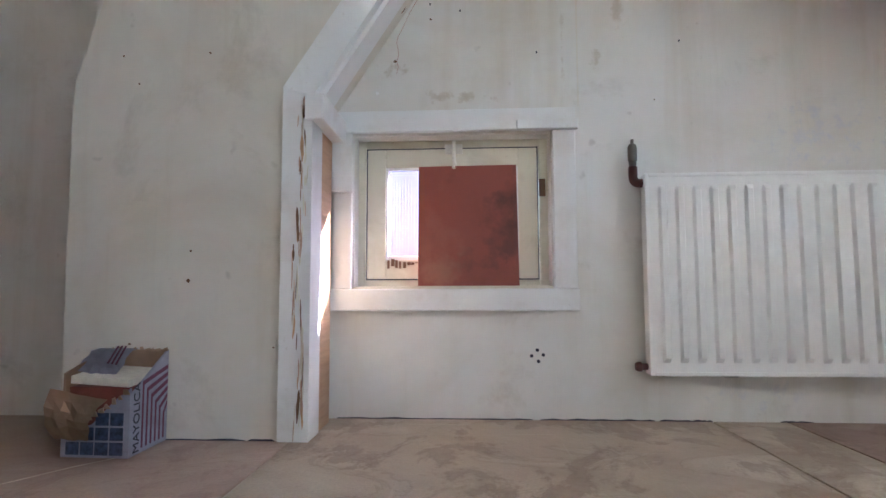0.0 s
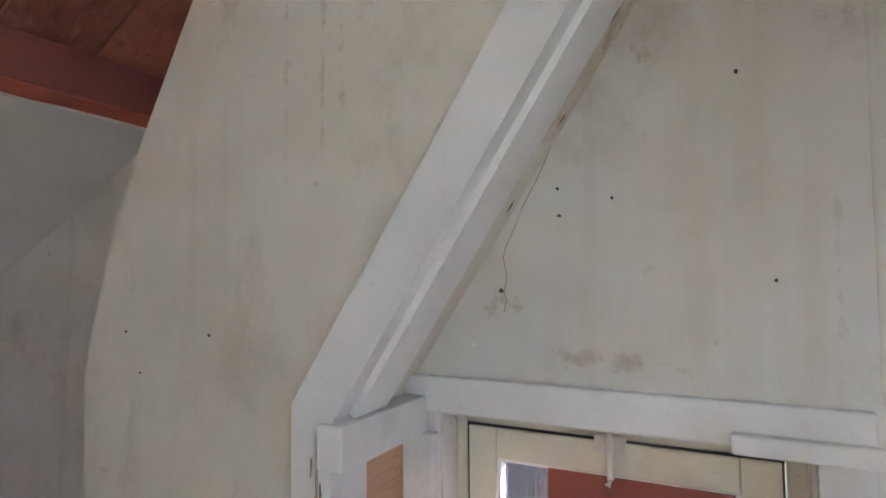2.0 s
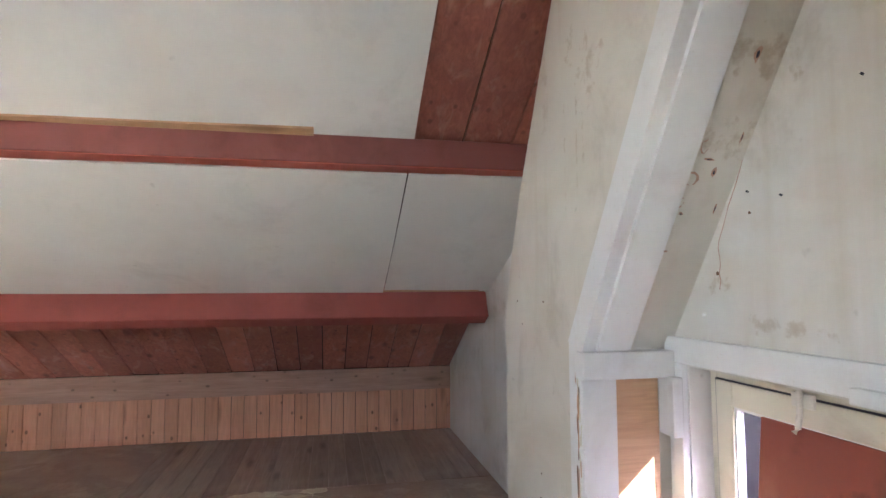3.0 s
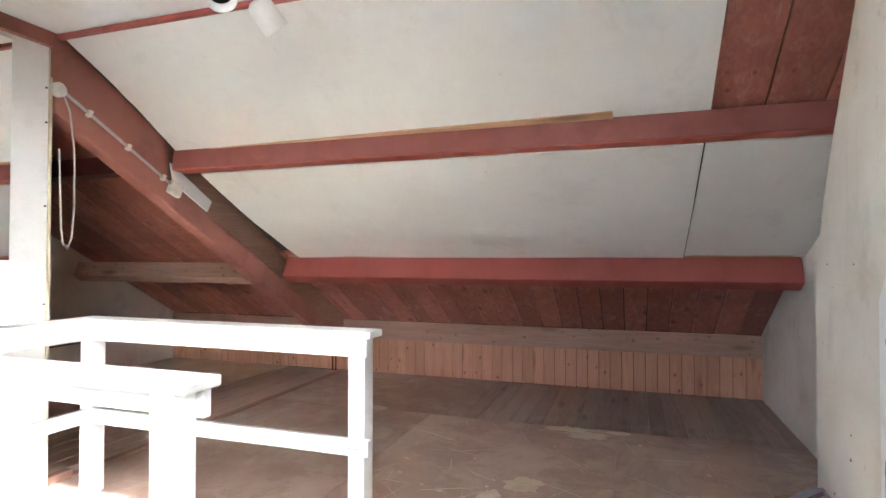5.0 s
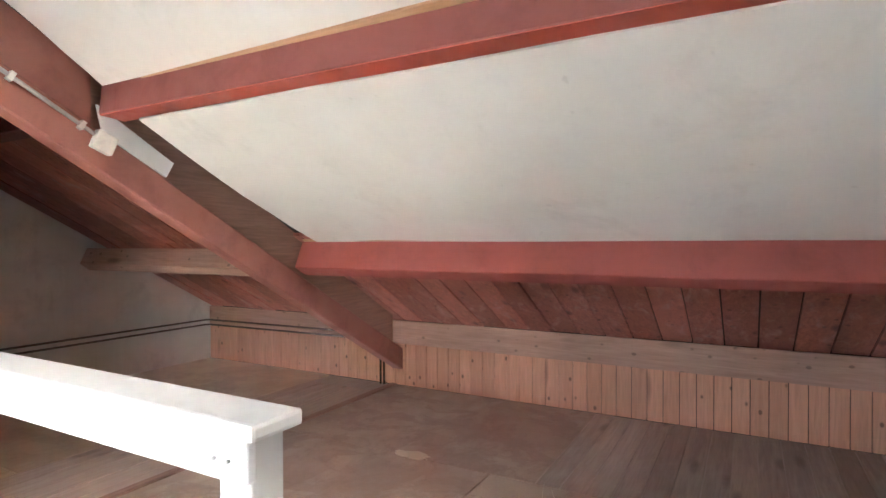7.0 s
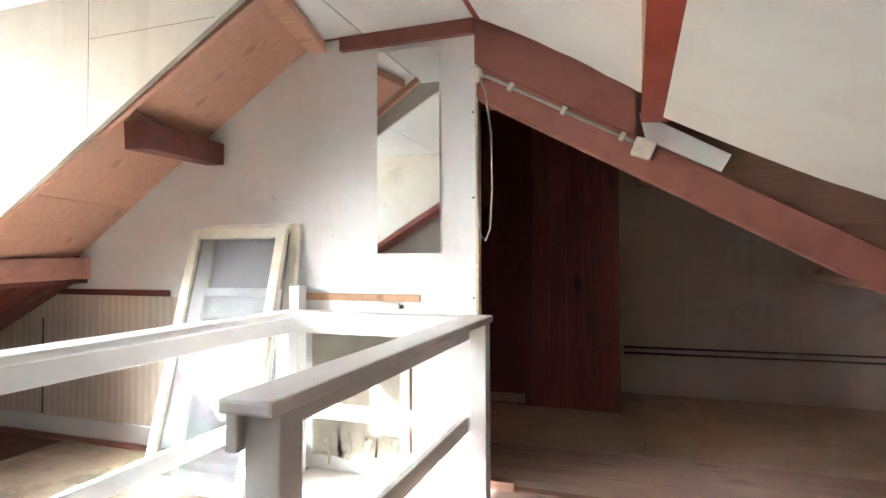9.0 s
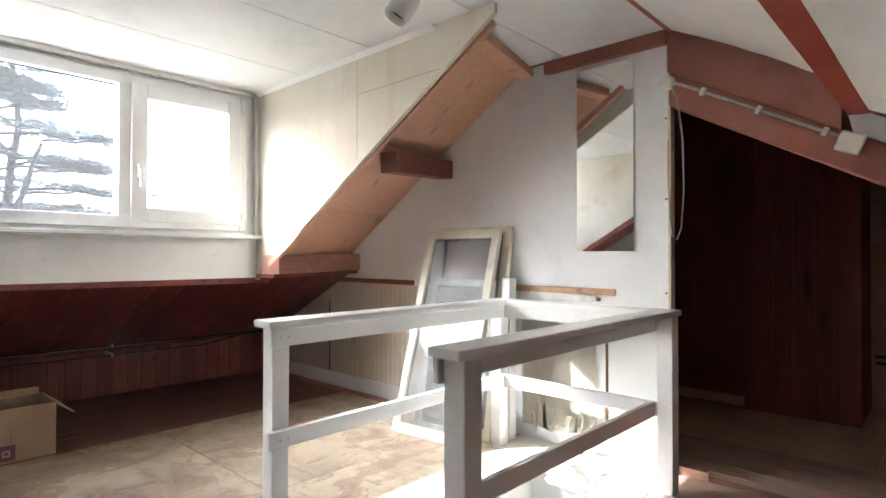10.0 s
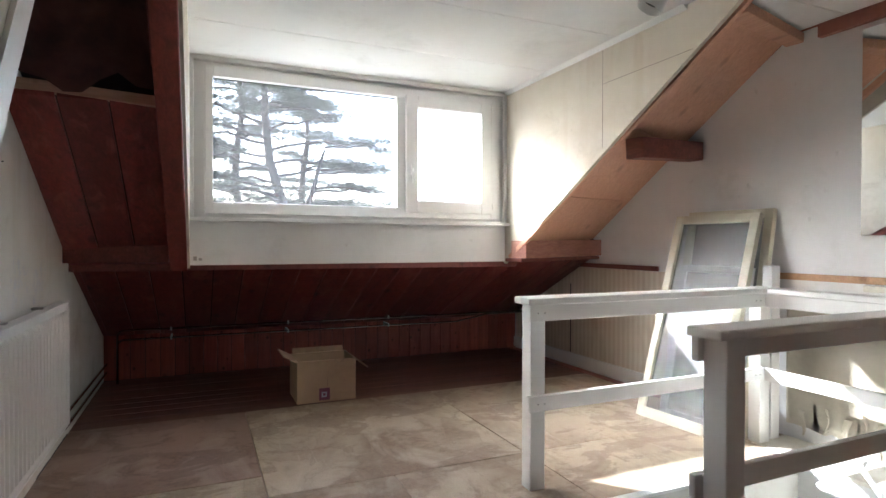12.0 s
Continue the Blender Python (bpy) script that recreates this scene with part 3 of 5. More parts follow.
soffit("soffit_upper", (0.71, -1.735, 2.575), (1.51, -1.70, 2.053), (1.87, YP, 2.04), (0.99, YP, 2.612), 0.02, M_SOFFIT, "bare orange plywood lining beside the dormer")
soffit("soffit_middle", (1.514, -1.70, 2.050), (2.12, -1.64, 1.628), (2.46, YP, 1.645), (1.874, YP, 2.037), 0.022, M_SOFFIT, "bare orange plywood lining beside the dormer")
soffit("soffit_lower", (2.124, -1.64, 1.625), (2.78, -1.57, 1.162), (3.08, YP, 1.226), (2.464, YP, 1.642), 0.02, M_SOFFIT, "bare orange plywood lining beside the dormer")


def beam_between(name, p, q, w, h, mat, label, bev=0.006):
    """A squared timber between two points; w level and across, h upright."""
    p, q = Vector(p), Vector(q)
    d = (q - p)
    n = d.length
    d.normalize()
    s = d.cross(Vector((0, 0, 1))).normalized()
    u = s.cross(d)
    m = Matrix((d, s, u)).transposed().to_4x4()
    m.translation = p
    bm = bm_new()
    box(bm, 0, -w / 2, -h / 2, n, w / 2, h / 2, bev, m)
    return solid(name, bm, mat, label, "beam")


beam_between("dormer_rafter", (0.60, -1.735, 2.605), (2.83, -1.557, 1.136), 0.036, 0.045, M_SOFFIT, "slim orange edge rafter along the dormer cheek")
beam_between("dormer_rafter", (0.42, 1.10, 2.60), (2.90, 1.10, 1.112), 0.11, 0.12, M_RAFT, "reddish brown rafter beside the dormer window")
beam_between("purlin_stub", (1.50, -1.74, 1.912), (1.73, YP, 1.975), 0.13, 0.14, M_TIMBER, "dark brown purlin stub under the plywood lining")
beam_between("purlin_stub", (2.69, -1.555, 1.21), (2.93, YP, 1.225), 0.18, 0.15, M_STUB, "brown purlin end at the foot of the lining")
beam_between("purlin_batten", (2.72, -1.52, 1.118), (2.97, YP, 1.13), 0.20, 0.03, M_TIMBER, "thin dark batten under the purlin end")
beam_between("ridge_header", (0.74, -1.77, 2.566), (0.95, YP, 2.582), 0.11, 0.062, M_SOFFIT, "pinkish timber header under the ceiling")
beam_between("dormer_purlin", (3.02, YN, 1.10), (3.02, -1.7, 1.085), 0.12, 0.07, M_TIMBER, "dark purlin under the dormer panel")
beam_between("bay_batten", (1.60, 1.155, 1.945), (1.64, YN, 1.985), 0.06, 0.05, M_PLATE, "pale batten across the open roof bay")
beam_between("bay_purlin", (2.80, 1.155, 1.19), (2.85, YN, 1.19), 0.13, 0.12, M_TIMBER, "dark brown purlin across the roof bay")

# torn felt in the open bay
bm = bm_new()
g = [[bm.verts.new((1.56 - 0.9 * i / 10, 1.17 + 0.58 * j / 8, ze(1.56 - 0.9 * i / 10) + 0.10 + 0.07 * noise.noise(Vector((i * 0.5, j * 0.6, 2))) + 0.05 * math.sin(j))) for j in range(9)] for i in range(11)]
for i in range(10):
    for j in range(8):
        bm.faces.new((g[i][j], g[i + 1][j], g[i + 1][j + 1], g[i][j + 1]))
bmesh.ops.solidify(bm, geom=list(bm.faces), thickness=0.004)
solid("roofing_felt", bm, M_FELT, "torn dark felt hanging in the open roof bay", "felt", smooth=True)

# ---------------------------------------------------------------- west roof timbers
def section(name, pts, y0, y1, mat, label, category="beam"):
    bm = bm_new()
    prism(bm, pts, "y", y0, y1)
    bmesh.ops.bevel(bm, geom=list(bm.edges), offset=0.006, segments=1, affect="EDGES")
    if category == "part":
        return part("batten", bm, mat, bpy.data.objects[name], label)
    return solid(name, bm, mat, label, category)


section("lower_purlin", [(-2.234, 1.155), (-2.315, 1.338), (-2.42, 1.28), (-2.34, 1.096)], -2.50, 1.752, M_RED, "dark red painted lower purlin")
section("upper_purlin", [(-0.926, 1.960), (-0.940, 2.106), (-1.09, 2.055), (-1.06, 1.952)], -2.53, YN, M_REDF, "dark red painted upper purlin")
# thin strip coloured brighter, standing in for light bounced up off the floor
bm = bm_new()
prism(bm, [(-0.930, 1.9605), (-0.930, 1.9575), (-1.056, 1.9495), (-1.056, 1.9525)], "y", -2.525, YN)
part("underside", bm, M_REDU, bpy.data.objects["upper_purlin"], "underside in brighter red for floor bounce")
section("lower_purlin", [(-2.25, 1.135), (-2.315, 1.285), (-2.42, 1.23), (-2.34, 1.07)], YB, -2.66, M_PLATE, "bare wooden purlin in the side space")
section("upper_purlin", [(-0.93, 1.962), (-0.975, 2.108), (-1.09, 2.055), (-1.06, 1.952)], YB, -2.66, M_TIMBER, "dark purlin in the side space")
bm = bm_new()
near = [(-0.938, 2.090), (-0.890, 2.110), (-0.896, 2.128), (-0.944, 2.108)]
far = [(-0.938, 2.093), (-0.931, 2.097), (-0.935, 2.112), (-0.944, 2.108)]
hexa(bm, [(x, -2.2, z) for x, z in far], [(x, 0.513, z) for x, z in near])
bmesh.ops.recalc_face_normals(bm, faces=bm.faces)
part("batten", bm, M_PINE, bpy.data.objects["upper_purlin"], "bare orange tapering batten")
section("lower_purlin", [(-2.29, 1.342), (-2.295, 1.356), (-2.33, 1.345), (-2.32, 1.335)], -2.48, 1.70, M_PINE, "thin orange batten on the lower purlin", "part")


def tb(x):
    return 2.16 + 0.56 * (x + 0.08)


def tt(x):
    return 2.355 + 0.56 * (x + 0.08)


bm = bm_new()
prism(bm, [(-0.075, tb(-0.075)), (-0.075, tt(-0.075)), (-3.67, tt(-3.67)), (-3.67, tb(-3.67))], "y", -2.64, -2.53)
bmesh.ops.bevel(bm, geom=list(bm.edges), offset=0.008, segments=1, affect="EDGES")
truss = thing("roof_truss", "worn red painted roof truss with rafter and collar", "truss")
part("rafter", bm, M_RED2, truss)
bm = bm_new()
prism(bm, [(-0.06, tt(-0.06) + 0.002), (-0.06, ZC - 0.002), (-0.12, ZC - 0.002), (-0.90, zr(-0.90) - 0.005), (-0.90, tt(-0.90) + 0.002)], "y", -2.60, -2.545)
part("gusset_board", bm, M_RED2, truss)
bm = bm_new()
prism(bm, [(-0.90, tt(-0.90) + 0.002), (-0.90, zr(-0.90) + 0.05), (-3.6, zr(-3.6) + 0.05), (-3.6, tt(-3.6) + 0.002)], "y", -2.62, -2.60)
part("backing_board", bm, M_BACK, truss, "dusty unpainted backing board")
bm = bm_new()
box(bm, -0.06, YP, 2.535, 0.78, YP + 0.045, ZC - 0.002, 0.005)
part("collar", bm, M_RED2, truss)
bm = bm_new()
box(bm, -0.115, YP + 0.04, ZC - 0.03, -0.075, YN, ZC - 0.002, 0.004)
solid("trim_ridge", bm, M_RED, "thin dark red strip between ceiling and slope", "trim", kind="structure")
bm = bm_new()
prism(bm, [(-0.95, tt(-0.95) + 0.004), (-0.92, tt(-0.92) + 0.125), (-1.335, tt(-1.335) + 0.118), (-1.29, tt(-1.29) + 0.012)], "y", -2.545, -2.528)
solid("offcut_board", bm, M_WHITE, "small white board on the truss rafter", "board")


def slope_panel(name, x0, z0, x1, z1, y0, y1, sag, mat, label, n=10):
    """A thin lining board between two lines along y, sagging in the middle."""
    bm = bm_new()
    rows = []
    for i in range(n + 1):
        f = i / n
        x, z = x0 + (x1 - x0) * f, z0 + (z1 - z0) * f - sag * math.sin(math.pi * f)
        rows.append([bm.verts.new((x, y0 + (y1 - y0) * k / 6, z + 0.006 * noise.noise(Vector((i * 0.7, k * 1.1, x0))))) for k in range(7)])
    for r0, r1 in zip(rows, rows[1:]):
        for k in range(6):
            bm.faces.new((r0[k], r1[k], r1[k + 1], r0[k + 1]))
    geom = list(bm.faces)
    bmesh.ops.recalc_face_normals(bm, faces=geom)
    bmesh.ops.solidify(bm, geom=geom, thickness=0.012)
    return solid(name, bm, mat, label, "panel", kind="structure", smooth=False)


slope_panel("lining_panel_upper", -0.938, 2.108, -0.09, 2.612, -2.50, 1.0, -0.02, M_BOARD, "white sagging lining board between purlin and ceiling")
slope_panel("lining_panel_lower", -2.315, 1.345, -1.03, 1.948, -2.36, 0.975, 0.026, M_BOARD, "white sagging lining board between the purlins")
slope_panel("lining_panel_end", -2.315, 1.352, -1.03, 1.95, 0.985, YN, 0.012, M_BOARD, "white lining board beside the chimney breast")

# ---------------------------------------------------------------- small gable window
win1 = thing("window_1", "small cream-painted casement window with obscured glass and flaking putty", "window", kind="structure")


def ring(bm, x0, z0, x1, z1, w, y0, y1, bev=0.004, wb=None, wt=None):
    """Four bars round a rectangle in the xz plane."""
    wb, wt = wb or w, wt or w
    box(bm, x0, y0, z0, x0 + w, y1, z1, bev)
    box(bm, x1 - w, y0, z0, x1, y1, z1, bev)
    box(bm, x0 + w, y0, z0, x1 - w, y1, z0 + wb, bev)
    box(bm, x0 + w, y0, z1 - wt, x1 - w, y1, z1, bev)


bm = bm_new()
ring(bm, 0.05, 0.478, 0.87, 1.115, 0.06, 1.85, 1.93, wb=0.05)
part("window_frame", bm, M_CREAM, win1)
bm = bm_new()
ring(bm, 0.118, 0.532, 0.802, 1.058, 0.075, 1.838, 1.892, wb=0.075)
sash = part("sash", bm, M_CREAM, win1)
bm = bm_new()
ring(bm, 0.1135, 0.5275, 0.8065, 1.0625, 0.006, 1.842, 1.853, 0)
part("sash_gap", bm, M_INK_DARK, win1, "dark gap round the sash")
bm = bm_new()
ring(bm, 0.190, 0.604, 0.730, 0.986, 0.012, 1.845, 1.87, 0.003, wb=0.02)
part("glazing_bead", bm, M_WHITE, sash)
bm = bm_new()
n = 44
for i in range(n):
    x = 0.195 + 0.53 * i / n
    prism(bm, [(x, 1.866), (x + 0.53 / n / 2, 1.862), (x + 0.53 / n, 1.866), (x + 0.53 / n, 1.874), (x, 1.874)], "z", 0.61, 0.982)
pane = part("pane", bm, M_FROST, win1, "ribbed obscured glass")
pane.visible_shadow = False
bm = bm_new()
for i in range(9):
    x = 0.20 + i * 0.016
    box(bm, x, 1.834, 0.585 + rnd.uniform(-0.012, 0.012), x + rnd.uniform(0.008, 0.02), 1.842, 0.60 + rnd.uniform(-0.004, 0.014), 0.002)
part("rotten_rail", bm, M_RUST, sash, "rotten wood with flaking paint")
bm = bm_new()
box(bm, 0.435, 1.828, 1.035, 0.505, 1.84, 1.075, 0.003)
tube(bm, [(0.47, 1.822, 1.085), (0.47, 1.82, 1.02), (0.475, 1.808, 0.985), (0.47, 1.80, 0.972)], 0.008)
part("latch", bm, M_PLASTIC, win1, "painted metal latch")
bm = bm_new()
box(bm, 0.81, 1.835, 0.86, 0.835, 1.85, 0.93, 0.003)
part("hinge", bm, M_RUST, win1, "rusty hinge")
for nm, a in (("trim_window_top", (-0.015, 1.742, 1.105, 0.942, YN, 1.19)), ("trim_window_bottom", (-0.01, 1.738, 0.408, 0.945, YN, 0.492)),
              ("trim_window_side", (0.852, 1.744, 0.492, 0.94, YN, 1.105)), ("trim_window_side", (0.0, 1.744, 0.492, 0.074, YN, 1.105)),
              ("trim_strip", (0.715, 1.712, 1.098, 0.947, 1.741, 1.136)), ("trim_strip", (0.0, 1.704, 0.865, 0.086, 1.743, 1.06))):
    bm = bm_new()
    box(bm, *a, 0.005)
    solid(nm, bm, M_TRIM, "white painted trim board round the small window", "trim", kind="structure")
bm = bm_new()
box(bm, 0.075, YN - 0.004, 0.482, 0.85, 1.86, 0.502, 0.004)
solid("sill_inner", bm, M_CREAM, "cream painted inner sill", "sill", kind="structure")
bm = bm_new()
hexa(bm, [(0.33, 1.780, 0.503), (0.722, 1.776, 0.503), (0.718, 1.822, 0.985), (0.329, 1.824, 0.983)],
     [(0.33, 1.786, 0.503), (0.722, 1.782, 0.503), (0.718, 1.828, 0.985), (0.329, 1.83, 0.983)])
solid("red_hardboard", bm, M_REDSHEET, "red-brown hardboard sheet leaning in the small window", "board")

# marks on the gable wall: nails, plugs, socket holes, a crack
RS = 0.42
marks = [(0.382, 1.569, 0.012, 1), (0.745, 1.835, 0.007, 0), (0.80, 1.42, 0.007, 0), (0.239, 1.399, 0.015, 1), (0.38, 1.63, 0.006, 0), (0.50, 1.60, 0.005, 0),
         (0.17, 1.27, 0.014, 2), (0.91, 1.08, 0.005, 0), (0.91, 0.90, 0.005, 0), (1.35, 1.45, 0.005, 0), (1.6, 1.62, 0.006, 0), (1.05, 1.75, 0.006, 0), (1.25, 1.22, 0.006, 1)]
wall_n = bpy.data.objects["wall_north"]
for x, z, r, k in marks:
    r *= RS
    bm = bm_new()
    prism(bm, [(x + r * math.cos(a) * rnd.uniform(0.6, 1.3), z + r * math.sin(a) * rnd.uniform(0.6, 1.3)) for a in [j * math.pi / 4 for j in range(8)]], "y", YN - (0.002 if k != 2 else 0.004), YN + 0.002)
    if k == 0:
        tube(bm, [(x, YN, z), (x, YN - 0.007, z + 0.002)], 0.003, 6)
    part(("nail", "wall_plug", "filler_patch")[k], bm, (M_INK_DARK, M_RUST, M_CEIL)[k], wall_n)
for dx, dz in ((-0.022, 0.0), (0.0, 0.022), (0.022, 0.004), (0.004, -0.02)):
    bm = bm_new()
    tube(bm, [(0.785 + dx, YN - 0.002, 0.237 + dz), (0.785 + dx, YN + 0.002, 0.237 + dz)], 0.007, 8)
    part("socket_hole", bm, M_INK_DARK, wall_n, "dark screw hole of a removed socket")
bm = bm_new()
pts = [Vector((0.455, YN - 0.001, 1.90))]
for i in range(14):
    pts.append(pts[-1] + Vector((-0.03 - rnd.uniform(-0.012, 0.01), 0, -0.05)) if i < 8 else pts[-1] + Vector((rnd.uniform(-0.008, 0.006), 0, -0.025)))
tube(bm, pts, 0.0012, 5)
part("crack", bm, M_PLATE, wall_n, "thin plaster crack")
for x, z, r in ((-0.40, 0.62, 0.007), (-0.405, 0.52, 0.010), (-0.352, 1.303, 0.007), (-0.60, 0.31, 0.007), (-0.66, 1.30, 0.006), (-0.11, 0.3, 0.006), (-0.60, 1.20, 0.005)):
    bm = bm_new()
    prism(bm, [(x + 0.6 * r * math.cos(a) * rnd.uniform(0.6, 1.3), z + 0.6 * r * math.sin(a) * rnd.uniform(0.6, 1.3)) for a in [j * math.pi / 4 for j in range(8)]], "y", YF - 0.002, YF + 0.002)
    part("nail_hole", bm, M_RUST, breast)

# old plugs and scrapes on the sloping face of the breast
for s, y, ra, rb, k in ((0.729, 1.632, 0.014, 0.022, 0), (0.651, 1.690, 0.007, 0.016, 1), (0.627, 1.622, 0.024, 0.022, 0), (0.552, 1.617, 0.013, 0.016, 0), (0.515, 1.629, 0.008, 0.006, 1),
                        (0.535, 1.738, 0.003, 0.020, 1), (0.385, 1.611, 0.018, 0.004, 1), (0.985, 1.692, 0.010, 0.022, 1), (0.69, 1.66, 0.020, 0.004, 1), (0.76, 1.738, 0.003, 0.02, 1)):
    face = Matrix(((0, 0.5547, 0.832), (1, 0, 0), (0, 0.832, -0.5547))).to_4x4()
    face.translation = (-0.02 + 0.5547 * s, y, 1.15 + 0.832 * s)
    for q, mat, top in ((1.0, M_PLATE, 0.0015), (0.85 if k == 0 else 0.45, M_BREAST if k == 0 else M_INK_DARK, 0.0025)):
        bm = bm_new()
        prism(bm, [(ra * q * math.cos(j * 0.628) * rnd.uniform(0.7, 1.2), rb * q * math.sin(j * 0.628) * rnd.uniform(0.7, 1.2)) for j in range(10)], "z", -0.002, top)
        bmesh.ops.transform(bm, matrix=face, verts=bm.verts)
        bmesh.ops.recalc_face_normals(bm, faces=bm.faces)
        part("filled_plug" if q == 1.0 and k == 0 else "scrape", bm, mat, breast)
bm = bm_new()
box(bm, 0.955, YN - 0.002, 1.20, 0.961, YN + 0.002, ZC - 0.01)
part("plaster_seam", bm, M_BREAST, wall_n, "upright seam in the plaster")
for x0, x1, y in ((0.02, 2.9, YN), (-0.80, -0.10, YF)):
    x = x0
    while x < x1:
        w = rnd.uniform(0.05, 0.4)
        if rnd.random() < 0.85:
            bm = bm_new()
            xe = min(x + w, x1)
            hs = [rnd.uniform(0.0015, 0.0065) * (0.3 if j in (0, 8) else 1) for j in range(9)]
            prism(bm, [(x, -0.004), (xe, -0.004)] + [(xe + (x - xe) * j / 8, hs[j]) for j in range(9)], "y", y - 0.004, y + 0.002)
            part("floor_gap", bm, M_INK_DARK, wall_n if y == YN else breast, "dark gap at the foot of the wall")
        x += w + rnd.uniform(-0.01, 0.03)

# ---------------------------------------------------------------- radiator and pipes
rad = thing("radiator", "white enamelled panel radiator on the gable wall", "radiator")
RX0, RX1, RZ0, RZ1, RY = 1.178, 2.50, 0.178, 0.912, 1.69
bm = bm_new()
cols = [(RX0 + 0.012, 0.0)]
p = 0.0617
k = 0
while RX0 + 0.045 + (k + 1) * p < RX1 - 0.02:
    x = RX0 + 0.045 + k * p
    cols += [(x, 0.0), (x + 0.008, 1.0), (x + 0.026, 1.0), (x + 0.034, 0.0)]
    k += 1
cols.append((RX1 - 0.012, 0.0))
lev = [(RZ0 + 0.012, 0.0), (RZ0 + 0.045, 0.0), (RZ0 + 0.062, 1.0), (RZ1 - 0.062, 1.0), (RZ1 - 0.045, 0.0), (RZ1 - 0.012, 0.0)]
g = [[bm.verts.new((x, RY + 0.014 * (1 - hx * hz) - 0.014, z)) for x, hx in cols] for z, hz in lev]
for i in range(len(lev) - 1):
    for j in range(len(cols) - 1):
        bm.faces.new((g[i][j], g[i][j + 1], g[i + 1][j + 1], g[i + 1][j]))
bmesh.ops.translate(bm, vec=(0, -0.004, 0), verts=bm.verts)
part("front_plate", bm, M_RADI, rad)
bm = bm_new()
box(bm, RX0, RY - 0.002, RZ0, RX1, RY + 0.055, RZ1, 0.006)
part("body", bm, M_RADI, rad)
bm = bm_new()
ring(bm, RX0 - 0.001, RZ0 - 0.001, RX1 + 0.001, RZ1 + 0.001, 0.014, RY - 0.009, RY + 0.004, 0.003)
part("rim", bm, M_RADI, rad)
for x in (1.45, 2.05):
    bm = bm_new()
    box(bm, x, RY + 0.03, RZ0 - 0.012, x + 0.05, YN, RZ0 + 0.002, 0.003)
    part("bracket", bm, M_METAL, rad, "rusty wall bracket")
    bm = bm_new()
    box(bm, x, RY + 0.03, RZ1 - 0.002, x + 0.035, YN, RZ1 + 0.01, 0.003)
    part("bracket", bm, M_METAL, rad, "rusty wall bracket")
bm = bm_new()
tube(bm, bent((RX0 + 0.004, RY + 0.03, 0.883), (1.146, RY + 0.03, 0.883), (1.146, RY + 0.03, 0.945), 0.025), 0.017, 12)
elbow = part("elbow", bm, M_COPPER, rad, "reddish pipe elbow", True)
bm = bm_new()
lathe(bm, [(0.010, 0.94), (0.014, 0.955), (0.014, 0.965), (0.017, 0.97), (0.017, 1.02), (0.013, 1.03), (0.006, 1.034), (0.006, 1.05)], 16, Matrix.Translation((1.146, RY + 0.03, 0)))
part("air_vent", bm, M_VENT, rad, "tarnished steel air vent")
bm = bm_new()
lathe(bm, [(0.013, 0.0), (0.018, 0.008), (0.018, 0.02), (0.012, 0.024), (0.012, 0.045)], 12, Matrix.Translation((1.135, RY + 0.03, 0.205)) @ pose(0, 0, 0, 0, 90, 0))
part("plug", bm, M_COPPER, rad, "coppery end plug")
bm = bm_new()
lathe(bm, [(0.016, 0.0), (0.019, 0.01), (0.019, 0.045), (0.012, 0.05)], 12, Matrix.Translation((RX1 - 0.002, RY + 0.03, 0.885)) @ pose(0, 0, 0, 0, 90, 0))
part("valve", bm, M_PLASTIC, rad, "white valve")
bm = bm_new()
tube(bm, bent((RX1 + 0.03, RY + 0.03, 0.87), (RX1 + 0.035, RY + 0.03, 0.21), (XE - 0.2, RY + 0.03, 0.19), 0.04), 0.009)
solid("heating_pipe", bm, M_PIPE, "dark heating pipe from the radiator along the gable wall", "pipe", "heating pipes", smooth=True)
bm = bm_new()
tube(bm, bent((RX1 + 0.0, RY + 0.03, 0.215), (RX1 + 0.05, RY + 0.03, 0.13), (XE - 0.2, RY + 0.03, 0.12), 0.03), 0.009)
solid("heating_pipe", bm, M_PIPE, "dark heating pipe from the radiator along the gable wall", "pipe", "heating pipes", smooth=True)
for dz, dx in ((0.0, 0.0), (-0.085, 0.01)):
    bm = bm_new()
    top = 0.475 + dz
    pts = bent((XE - 0.16 + dx, 1.64, 0.0), (XE - 0.16 + dx, 1.64, top), (XE - 0.16 + dx, -1.7, top - 0.012), 0.06)
    if dz == 0:
        pts += [(XE - 0.16, -2.0, top - 0.01), (XE - 0.16, -2.56, top - 0.01)]
    else:
        pts += [(XE - 0.16, -1.95, top + 0.03), (XE - 0.16, -2.1, top + 0.06), (XE - 0.16, -2.56, top + 0.06)]
    tube(bm, pts, 0.010)
    pipe = solid("heating_pipe", bm, M_PIPE, "grey heating pipe along the east knee wall", "pipe", "heating pipes", smooth=True)
    for y in (1.2, 0.15, -0.9):
        bm = bm_new()
        box(bm, XE - 0.175, y, top - 0.02, XE + 0.01, y + 0.015, top + 0.012, 0.002)
        part("pipe_clip", bm, M_METAL, pipe)
for z in (0.45, 0.395):
    bm = bm_new()
    tube(bm, bent((-0.79, YB + 0.03, z - 0.01), (XW + 0.06, YB + 0.03, z), (XW + 0.06, -2.75, z + 0.02), 0.05), 0.010)
    solid("heating_pipe", bm, M_PIPE, "grey heating pipe along the end wall of the side space", "pipe", "heating pipes", smooth=True)
